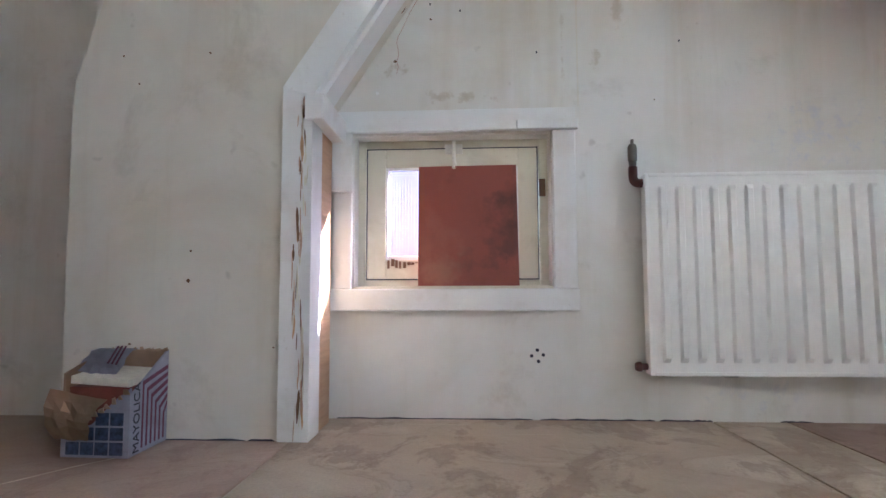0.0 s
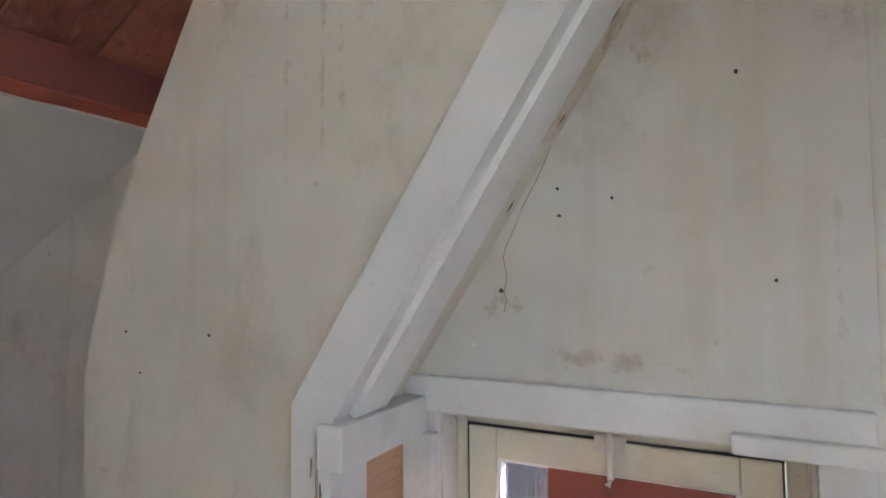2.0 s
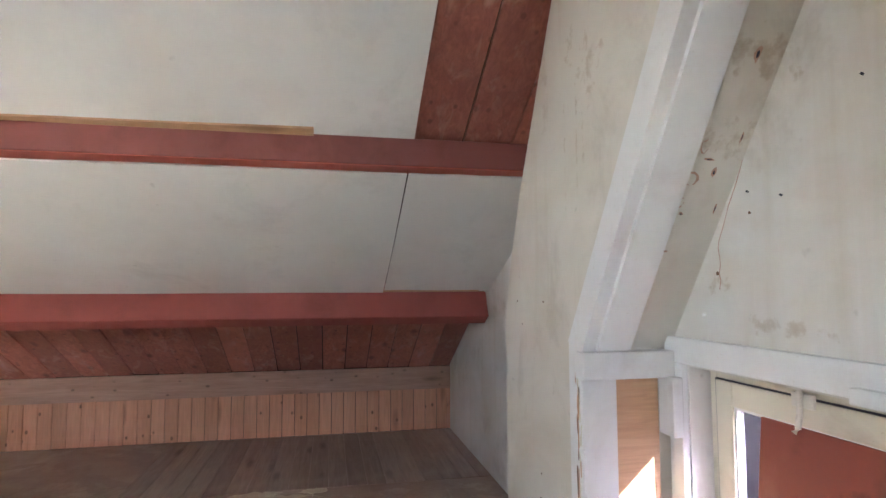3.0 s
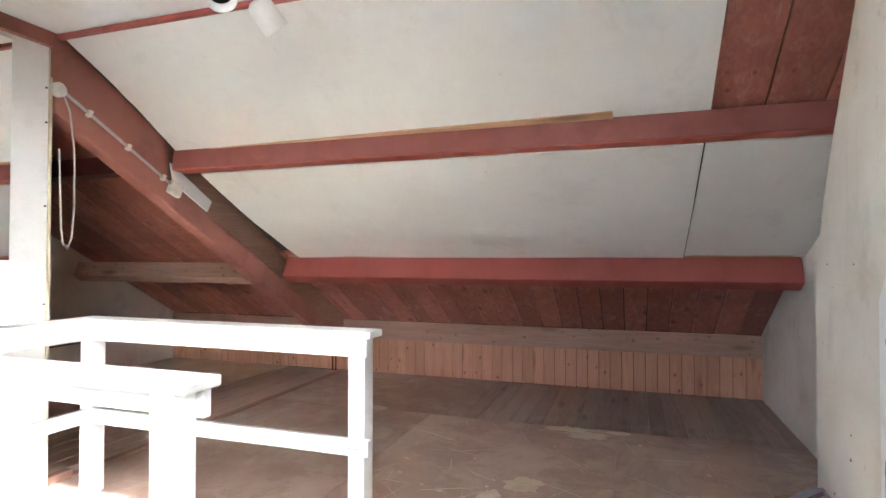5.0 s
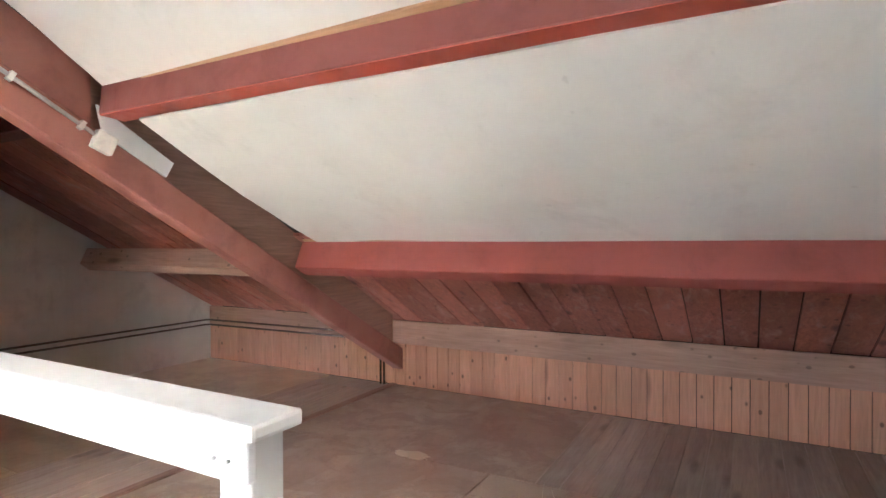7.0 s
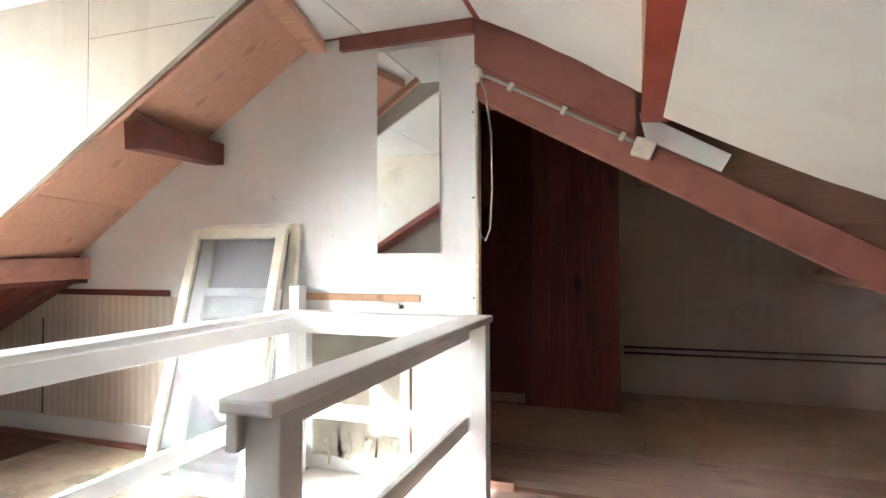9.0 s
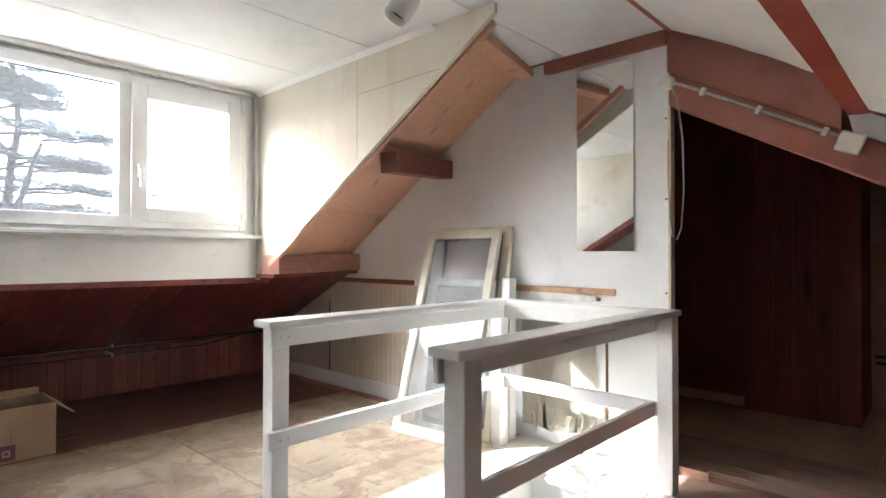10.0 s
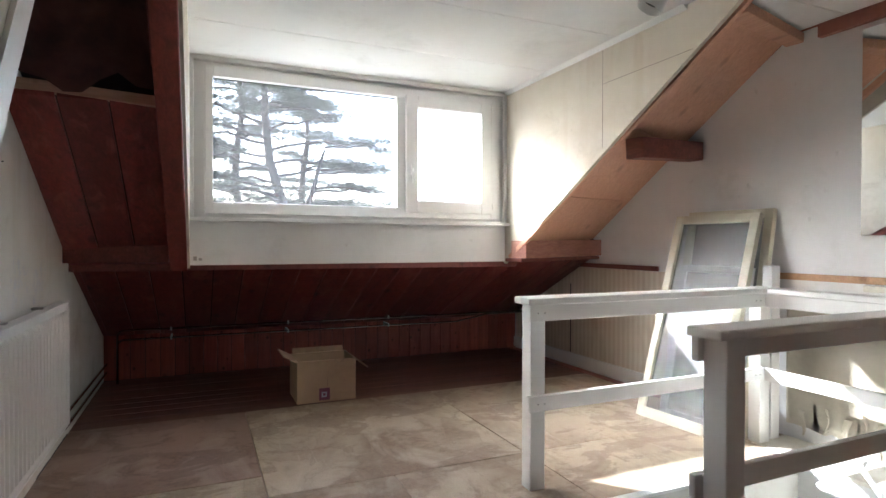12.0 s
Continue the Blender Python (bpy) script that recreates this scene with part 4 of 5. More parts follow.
for y in (-2.72, -2.76):
    bm = bm_new()
    tube(bm, [(XW + 0.05, y, 0.0), (XW + 0.05, y, 0.42)], 0.010)
    solid("heating_pipe", bm, M_PIPE, "short upright heating pipe by the knee wall", "pipe", "heating pipes", smooth=True)

# ---------------------------------------------------------------- stairs and their railing
stairs = thing("stairs", "steep painted attic stairs rising to the floor opening", "stairs", at=(0.3, -0.5, -2.0))
for i in range(11):
    bm = bm_new()
    z = -0.30 - 0.25 * i
    box(bm, SX0 + 0.03, SY1 - 0.20 * (i + 1) - 0.02, z - 0.04, SX1 - 0.03, SY1 - 0.20 * i - 0.002, z, 0.006)
    t = part("tread", bm, M_STAIR)
    t.location = -stairs.location
    t.parent = stairs
for x0 in (SX0 + 0.002, SX1 - 0.03):
    bm = bm_new()
    prism(bm, [(SY1, -0.02), (SY1, -0.35), (SY1 - 2.2, -3.1), (SY1 - 2.4, -3.1), (SY1 - 2.4, -2.9), (SY1 - 0.18, -0.02)], "x", x0, x0 + 0.028)
    t = part("stringer", bm, M_STAIR)
    t.location = -stairs.location
    t.parent = stairs
bm = bm_new()
box(bm, SX0 - 0.04, SY0 - 0.02, -3.2, SX0, SY1 + 0.04, -0.002)
box(bm, SX1, SY0 - 0.02, -3.2, SX1 + 0.04, SY1 + 0.04, -0.002)
box(bm, SX0, SY1, -3.2, SX1, SY1 + 0.04, -0.002)
solid("wall_stairwell", bm, M_STAIR, "white lined stairwell under the floor opening", "wall", kind="structure")
bm = bm_new()
box(bm, SX0 - 0.2, SY0 - 0.2, -3.3, SX1 + 0.2, SY1 + 0.2, -3.2)
solid("floor_below", bm, M_FPLANK, "floor of the storey below", "floor", kind="structure")
bm = bm_new()
box(bm, SX1 - 0.02, SY0, -0.012, SX1 + 0.03, SY1, 0.006, 0.003)
box(bm, SX0 - 0.03, SY0, -0.012, SX0 + 0.02, SY1, 0.006, 0.003)
solid("trim_stairwell", bm, M_WHITE, "white edge strip round the stair opening", "trim", kind="structure")

bm = bm_new()
gy = SY0 + 0.05
low = bent((0.31, gy, 0.08), (0.17, gy, -0.08), (0.52, gy, -0.09), 0.11, 8)
tube(bm, [Vector((0.34, SY0 - 0.02, 0.10)), Vector((0.33, gy - 0.01, 0.10))] + low + [Vector((0.55, gy - 0.02, -0.09)), Vector((0.56, SY0 - 0.02, -0.09))], 0.015, 10)
solid("grab_rail", bm, M_WHITE, "bent white grab rail on the stairwell end wall", "handrail", smooth=True)

H0, H1 = 0.953, 0.988
RYB = -2.31                         # middle of the railing's back run
railing = thing("stair_railing", "white painted wooden railing round the stair opening", "railing", at=(0.45, -1.5, 0))


def rail_part(name, label, *boxes, bev=0.006):
    bm = bm_new()
    for b in boxes:
        box(bm, *b, bev)
    ob = part(name, bm, M_WHITE, None, label)
    ob.location = -railing.location
    ob.parent = railing
    return ob


rail_part("post", "", (-0.19, -0.655, 0.0, -0.10, -0.568, H0))
rail_part("post", "", (0.952, -0.655, 0.0, 1.036, -0.568, H0))
rail_part("post", "", (-0.19, RYB - 0.045, 0.0, -0.105, RYB + 0.045, H0))
rail_part("post", "", (0.952, RYB - 0.045, 0.0, 1.036, RYB + 0.045, H0))
rail_part("handrail", "", (-0.202, RYB - 0.065, H0, -0.066, -0.525, H1), bev=0.009)
rail_part("handrail", "", (0.90, RYB - 0.065, H0, 1.045, -0.525, H1), bev=0.009)
rail_part("handrail", "", (-0.065, RYB - 0.065, H0, 0.899, RYB + 0.065, H1 - 0.002), bev=0.009)
rail_part("rail_board", "", (-0.099, RYB + 0.046, 0.868, -0.070, -0.545, H0 - 0.001))
rail_part("rail_board", "", (0.920, RYB + 0.046, 0.868, 0.951, -0.545, H0 - 0.001))
rail_part("rail_board", "", (-0.104, RYB + 0.012, 0.868, 0.951, RYB + 0.044, H0 - 0.001))
rail_part("middle_rail", "", (-0.099, RYB + 0.046, 0.412, -0.070, -0.535, 0.492))
rail_part("middle_rail", "", (0.920, RYB + 0.046, 0.412, 0.951, -0.535, 0.492))
rail_part("middle_rail", "", (-0.104, RYB + 0.012, 0.405, 0.951, RYB + 0.044, 0.485))
bm = bm_new()
box(bm, 0.975, -2.48, 0.0, 1.045, -2.40, 1.122, 0.006)
solid("old_post", bm, M_WHITE, "white painted stub of an old post behind the railing corner", "post")
for x, ys in ((-0.068, (-0.61, -2.20)), (0.919, (-0.61, -2.20))):
    for y in ys:
        for z in (0.91, 0.45):
            for dy in (-0.02, 0.02):
                bm = bm_new()
                tube(bm, [(x - 0.003, y + dy, z), (x + 0.005, y + dy, z)], 0.004, 6)
                ob = part("screw_head", bm, M_METAL)
                ob.location = -railing.location
                ob.parent = railing

# ---------------------------------------------------------------- dormer window
win2 = thing("window_2", "wide white plastic dormer window with a fixed pane and an opening sash", "window", kind="structure")


def ring_x(bm, y0, z0, y1, z1, w, x0, x1, bev=0.004, wb=None, wt=None):
    """Four bars round a rectangle in the yz plane."""
    wb, wt = wb or w, wt or w
    box(bm, x0, y0, z0, x1, y0 + w, z1, bev)
    box(bm, x0, y1 - w, z0, x1, y1, z1, bev)
    box(bm, x0, y0 + w, z0, x1, y1 - w, z0 + wb, bev)
    box(bm, x0, y0 + w, z1 - wt, x1, y1 - w, z1, bev)


bm = bm_new()
ring_x(bm, -1.575, 1.44, 1.035, 2.60, 0.115, 2.975, 3.05, wb=0.04, wt=0.06)
part("outer_frame", bm, M_WHITE, win2, "white painted wooden frame")
bm = bm_new()
ring_x(bm, -1.47, 1.475, 0.93, 2.55, 0.055, 2.93, 3.03, 0.006, wb=0.085, wt=0.075)
box(bm, 2.93, -0.608, 1.56, 3.03, -0.53, 2.475, 0.006)
part("window_frame", bm, M_UPVC, win2)
bm = bm_new()
ring_x(bm, -1.412, 1.52, -0.606, 2.50, 0.105, 2.905, 2.975, 0.008, wb=0.10, wt=0.10)
sash2 = part("sash", bm, M_UPVC, win2)
bm = bm_new()
box(bm, 2.892, -0.672, 1.83, 2.906, -0.645, 1.92, 0.004)
box(bm, 2.868, -0.668, 1.86, 2.893, -0.650, 1.88, 0.003)
box(bm, 2.858, -0.668, 1.76, 2.872, -0.648, 1.885, 0.004)
part("window_handle", bm, M_UPVC, sash2)
for y in (-1.418, ):
    for z in (1.56, 2.42):
        bm = bm_new()
        tube(bm, [(2.9, y, z), (2.9, y, z + 0.05)], 0.008, 8)
        part("hinge", bm, M_UPVC, sash2)
# both panes carry the mixed-in haze over the view
bm = bm_new()
box(bm, 2.995, -0.535, 1.555, 3.003, 0.88, 2.48)
pa = part("pane", bm, M_HAZEPANE, win2)
pa.visible_shadow = False
bm = bm_new()
box(bm, 2.95, -1.31, 1.615, 2.957, -0.705, 2.405)
pb = part("pane", bm, M_HAZEPANE, sash2)
pb.visible_shadow = False
bm = bm_new()
box(bm, 2.985, -0.535, 2.47, 3.0, 0.88, 2.482)
part("gasket", bm, M_BLACK, win2, "black rubber gasket")
bm = bm_new()
box(bm, 2.85, -1.65, 1.418, 3.0, 1.035, 1.446, 0.006)
solid("window_sill", bm, M_WHITE, "white painted sill under the dormer window", "sill", kind="structure")
bm = bm_new()
box(bm, 2.93, -1.57, ZC - 0.035, 2.99, 1.03, ZC - 0.001, 0.006)
solid("trim_dormer_head", bm, M_WHITE, "white bead above the dormer window", "trim", kind="structure")
bm = bm_new()
prism(bm, [(-1.569, ZC - 0.03), (-1.54, ZC - 0.001), (-1.569, ZC - 0.001)], "x", 0.9, 2.93)
solid("trim_cheek_cove", bm, M_WHITE, "white cove between cheek and ceiling", "trim", kind="structure")
for y0 in (-1.572, 1.004):
    bm = bm_new()
    box(bm, 2.918, y0, 1.446, 2.95, y0 + 0.03, ZC - 0.036, 0.003)
    solid("trim_dormer_side", bm, M_WHITE, "white strip beside the dormer window", "trim", kind="structure")
for dy in (0.0, 0.035):
    bm = bm_new()
    box(bm, 2.942, 0.985 - dy, 1.135, 2.952, 1.008 - dy, 1.165 - dy / 3, 0.002)
    solid("angle_bracket", bm, M_METAL, "small steel bracket on the dormer panel", "bracket")

# ---------------------------------------------------------------- partition fittings
bm = bm_new()
box(bm, 0.148, YP, 1.308, 0.545, YP + 0.010, 2.508, 0.002)
mir = thing("mirror", "tall frameless mirror on the white partition", "mirror", at=(0.35, YP, 1.3))
ob = part("backing", bm, M_WHITE)
ob.location, ob.parent = -mir.location, mir
bm = bm_new()
box(bm, 0.152, YP + 0.0105, 1.312, 0.541, YP + 0.0135, 2.504)
ob = part("mirror_glass", bm, M_MIRROR)
ob.location, ob.parent = -mir.location, mir
for x0, x1, mt in ((0.273, 1.10, M_PINE), (2.10, 3.14, M_TIMBER)):
    bm = bm_new()
    box(bm, x0, YP, 1.03, x1, YP + 0.018, 1.072, 0.004)
    solid("trim_dado", bm, mt, "bare wooden dado strip on the partition", "trim", kind="structure")
bm = bm_new()
box(bm, 2.25, YP, 0.015, XE, YP + 0.022, 0.135, 0.005)
solid("baseboard", bm, M_WHITE, "white skirting board on the partition", "baseboard", kind="structure")
bm = bm_new()
box(bm, 2.0, YP + 0.022, -0.012, XE, YP + 0.10, 0.008, 0.003)
solid("trim_floor_strip", bm, M_RED2, "dark red strip on the floor along the partition", "trim", kind="structure")
M_STRIPE, nt_, b_ = material("striped_wallpaper", 0.8)
wv = nt_.nodes.new("ShaderNodeTexWave")
wv.inputs["Scale"].default_value, wv.inputs["Distortion"].default_value = 6.0, 0.6
wv.bands_direction = "X"
nt_.links.new(coords(nt_), wv.inputs["Vector"])
cc = mix(nt_, ramp(nt_, wv.outputs["Fac"], [(0.35, 0.0), (0.6, 0.5)]), (0.69, 0.61, 0.51), (0.56, 0.46, 0.35))
cc = mix(nt_, ramp(nt_, noise_tex(nt_, coords(nt_, (4, 4, 1.2)), 2.0, 5), [(0.5, 0.0), (0.75, 0.55)]), cc, (0.42, 0.34, 0.22))
nt_.links.new(cc, b_.inputs["Base Color"])
bm = bm_new()
prism(bm, [(2.0, 0.136), (XE - 0.03, 0.136), (XE - 0.03, 0.42), (3.3, 1.028), (2.0, 1.028)], "y", YP, YP + 0.004)
solid("wallpaper_panel", bm, M_STRIPE, "faded striped wallpaper below the dado", "wallpaper", kind="structure")
bm = bm_new()
box(bm, 3.30, YP, 0.14, 3.315, YP + 0.006, 0.85)
solid("trim_panel_joint", bm, M_INK_DARK, "dark open joint in the wallpapered boards", "trim", kind="structure")


def hanging_sheet(name, x0, x1, z0, z1, mat, parent):
    """A loose torn sheet on the partition with wavy lower edge and folds."""
    bm = bm_new()
    nx, nz = 48, 16
    g = []
    for i in range(nz + 1):
        row = []
        for j in range(nx + 1):
            fx = j / nx
            zz = z0 + 0.05 * noise.noise(Vector((fx * 2.5, 3.0, 0))) + 0.025 * noise.noise(Vector((fx * 9, 1.0, 4)))
            z = z1 + (zz - z1) * i / nz
            y = YP + 0.014 + 0.009 * math.sin(fx * 15 + 2 * noise.noise(Vector((fx * 3, i * 0.1, 1)))) * (0.35 + i / nz)
            row.append(bm.verts.new((x0 + (x1 - x0) * fx, max(y, YP + 0.004), z)))
        g.append(row)
    for i in range(nz):
        for j in range(nx):
            bm.faces.new((g[i][j], g[i][j + 1], g[i + 1][j + 1], g[i + 1][j]))
    bmesh.ops.solidify(bm, geom=list(bm.faces), thickness=0.002)
    return part(name, bm, mat, parent, "", True)


torn = thing("torn_wallpaper", "torn beige wallpaper hanging loose behind the railing", "wallpaper")
hanging_sheet("sheet", 0.40, 0.98, 0.10, 0.96, M_PAPER, torn)
for x0, w, z0, z1, out in ((0.415, 0.035, 0.05, 0.24, 0.05), (0.50, 0.022, 0.10, 0.27, 0.035), (0.60, 0.045, 0.04, 0.22, 0.03), (0.71, 0.018, 0.09, 0.25, 0.045), (0.86, 0.04, 0.05, 0.20, 0.025)):
    bm = bm_new()
    rows = []
    for i in range(9):
        f = i / 8
        half = 0.5 * w * (1 - 0.75 * f ** 1.6)
        y = YP + 0.022 + 0.5 * out * f ** 2
        z = z1 + (z0 - z1) * f
        cx = x0 + 0.012 * math.sin(5 * f + x0 * 30)
        rows.append([bm.verts.new((cx + q * half, y + 0.006 * q * q, z)) for q in (-1, 0, 1)])
    for r0, r1 in zip(rows, rows[1:]):
        for q in range(2):
            bm.faces.new((r0[q], r0[q + 1], r1[q + 1], r1[q]))
    bmesh.ops.solidify(bm, geom=list(bm.faces), thickness=0.002)
    part("tatter", bm, M_PAPER, torn, "curled torn strip", True)
bm = bm_new()
box(bm, 0.328, YP, 0.16, 0.342, YP + 0.008, 0.75)
solid("trim_gap", bm, M_RUST, "dark vertical gap between partition boards", "trim", kind="structure")
bm = bm_new()
box(bm, -0.055, YP, 0.325, 0.325, YP + 0.004, 0.332)
solid("trim_board_joint", bm, M_RUST, "thin level joint between partition boards", "trim", kind="structure")
bm = bm_new()
lathe(bm, [(0.05, 0.0), (0.05, 0.012), (0.035, 0.03), (0.02, 0.034), (0.001, 0.034)], 20, Matrix.Translation((0.39, YP + 0.002, 0.29)) @ pose(0, 0, 0, -90, 0, 0))
solid("wall_rosette", bm, M_PLASTIC, "cream round wall rosette on the partition", "fitting", smooth=True)
sw = thing("wall_switch", "flat white switch plate above the stair railing", "switch", at=(0.42, YP, 1.0))
bm = bm_new()
box(bm, 0.40, YP, 0.985, 0.52, YP + 0.03, 1.022, 0.006)
ob = part("switch_box", bm, M_PLASTIC)
ob.location, ob.parent = -sw.location, sw
bm = bm_new()
box(bm, 0.375, YP, 0.99, 0.398, YP + 0.02, 1.012, 0.004)
ob = part("cable_gland", bm, M_PIPE)
ob.location, ob.parent = -sw.location, sw
for z in (0.62, 1.06, 1.62, 2.1, 2.3):
    bm = bm_new()
    tube(bm, [(-0.045, YP, z), (-0.045, YP + 0.008, z)], 0.006, 6)
    part("nail", bm, M_RUST, wall_partition)

# conduit on the truss
con = thing("conduit", "grey conduit with a junction box on the truss rafter", "conduit", at=(-0.5, -2.53, 2.0))


def con_part(name, bm, mat, label="", smooth=False):
    ob = part(name, bm, mat, None, label, smooth)
    ob.location, ob.parent = -con.location, con


def cz(x):
    return 2.262 + 0.545 * (x + 0.16)


bm = bm_new()
tube(bm, [(-0.07, -2.512, 2.29), (-0.12, -2.515, 2.283), (-0.17, -2.515, cz(-0.17)), (-0.90, -2.515, cz(-0.90))], 0.010, 10)
con_part("conduit_tube", bm, M_CABLE, "", True)
bm = bm_new()
lathe(bm, [(0.042, 0.0), (0.042, 0.03), (0.03, 0.045), (0.001, 0.045)], 20, Matrix.Translation((-0.075, -2.53, 2.292)) @ pose(0, 0, 0, -90, 0, 0))
con_part("round_box", bm, M_PLASTIC, "ivory round junction box")
bm = bm_new()
box(bm, -0.052, -0.002, -0.048, 0.052, 0.045, 0.048, 0.01, Matrix.Translation((-0.94, -2.53, 1.822)) @ pose(0, 0, 0, 0, -22, 0))
con_part("junction_box", bm, M_PLASTIC, "ivory square junction box")
for x in (-0.27, -0.55, -0.84):
    bm = bm_new()
    box(bm, -0.012, 0, -0.022, 0.012, 0.03, 0.022, 0.004, Matrix.Translation((x, -2.53, cz(x))) @ pose(0, 0, 0, 0, -28, 0))
    con_part("clip", bm, M_PLASTIC)
bm = bm_new()
tube(bm, [(-0.10, -2.505, 2.27), (-0.135, -2.50, 2.18), (-0.165, -2.50, 1.95), (-0.17, -2.50, 1.65), (-0.155, -2.50, 1.44), (-0.13, -2.50, 1.375), (-0.105, -2.50, 1.40), (-0.09, -2.50, 1.50), (-0.082, -2.50, 1.75), (-0.08, -2.51, 1.95)], 0.0055, 8)
solid("loose_cable", bm, M_CABLE, "loose white cable hanging beside the partition", "cable", smooth=True)

# ---------------------------------------------------------------- ceiling spotlights
lamp = thing("ceiling_spotlight", "white twin spotlight on a bar under the ceiling", "lamp", at=(0.32, -0.95, 2.6))


def lamp_part(name, bm, mat, parent=None, label="", smooth=True):
    ob = part(name, bm, mat, None, label, smooth)
    if parent is None:
        ob.location = -lamp.location
        ob.parent = lamp
    else:
        ob.parent = parent
    return ob


bm = bm_new()
box(bm, 0.10, -0.955, ZC - 0.022, 0.56, -0.905, ZC - 0.001, 0.004)
lamp_part("bar", bm, M_UPVC, smooth=False)
for cx, cy, czz, rx, ry in ((0.47, -0.92, 2.385, 24, -18), (0.13, -0.95, 2.42, 20, 40)):
    m = Matrix.Translation((cx, cy, czz)) @ pose(0, 0, 0, rx, ry, 0)
    bm = bm_new()
    lathe(bm, [(0.03, 0.075), (0.052, 0.06), (0.058, 0.03), (0.060, -0.075), (0.054, -0.075), (0.052, -0.02), (0.03, 0.03)], 24, m)
    shade = lamp_part("spot_shade", bm, M_UPVC)
    bm = bm_new()
    lathe(bm, [(0.001, -0.035), (0.045, -0.04), (0.045, -0.03), (0.001, -0.03)], 20, m)
    lamp_part("spot_bulb", bm, M_BLACK if rx > 10 else M_UPVC, shade)
    bm = bm_new()
    tube(bm, [(cx, cy, ZC - 0.02), (cx, cy, czz + 0.05)], 0.008, 8)
    lamp_part("stem", bm, M_UPVC)

# ---------------------------------------------------------------- leaning window frames
M_DUSTY = bpy.data.materials.new("dusty_glass")
M_DUSTY.use_nodes = True
dn = M_DUSTY.node_tree
db = dn.nodes["Principled BSDF"]
db.inputs["Base Color"].default_value = (0.27, 0.275, 0.28, 1)
db.inputs["Roughness"].default_value = 0.3
db.inputs["Specular IOR Level"].default_value = 0.12
dtr = dn.nodes.new("ShaderNodeBsdfTransparent")
dmx = dn.nodes.new("ShaderNodeMixShader")
dn.links.new(ramp(dn, noise_tex(dn, coords(dn, (14, 14, 2)), 5.0, 6, 0.6), [(0.3, 0.30), (0.75, 0.42)]), dmx.inputs["Fac"])
dn.links.new(dtr.outputs[0], dmx.inputs[1])
dn.links.new(db.outputs[0], dmx.inputs[2])
dn.links.new(dmx.outputs[0], dn.nodes["Material Output"].inputs["Surface"])


def leaning(p0, p1, top, h, w, th, mat, label, glazed=True):
    """A window frame that stands on p0-p1 and leans so that its top lies towards the point top."""
    p0, p1, top = Vector(p0), Vector(p1), Vector(top)
    x = (p1 - p0)
    n = x.length
    x.normalize()
    z = (top - p0)
    z = (z - x * z.dot(x)).normalized()
    y = z.cross(x)
    m = Matrix((x, y, z)).transposed().to_4x4()
    m.translation = p0
    th_ob = thing("leaning_window", label, "window frame", "leaning window frames", at=(p0 + p1) / 2)
    bars = (("stile", (0, -th, 0, w, 0, h)), ("stile", (n - w, -th, 0, n, 0, h)), ("bottom_rail", (w, -th, 0, n - w, 0, w * 1.2)), ("top_rail", (w, -th, h - w, n - w, 0, h)))
    for nm, b in bars:
        bm = bm_new()
        box(bm, *b, 0.004, m)
        ob = part(nm, bm, mat)
        ob.location, ob.parent = -th_ob.location, th_ob
    if glazed:
        bm = bm_new()
        box(bm, w, -th * 0.6, w, n - w, -th * 0.5, h - w, 0, m)
        ob = part("pane", bm, M_DUSTY, None, "dusty grey glass")
        ob.location, ob.parent = -th_ob.location, th_ob
    return th_ob


leaning((1.08, -2.035, 0.006), (1.74, -1.985, 0.006), (1.11, -2.47, 1.475), 1.53, 0.06, 0.045, M_CREAM, "cream-painted window sash leaning on the partition")
leaning((1.10, -2.17, 0.006), (1.66, -2.13, 0.006), (1.12, -2.40, 1.10), 1.125, 0.05, 0.04, M_WHITE, "smaller white window frame leaning behind the sash")
leaning((1.05, -2.27, 0.006), (1.72, -2.24, 0.006), (1.06, -2.535, 1.50), 1.52, 0.06, 0.045, M_CREAM, "yellowed window sash leaning nearest the partition")

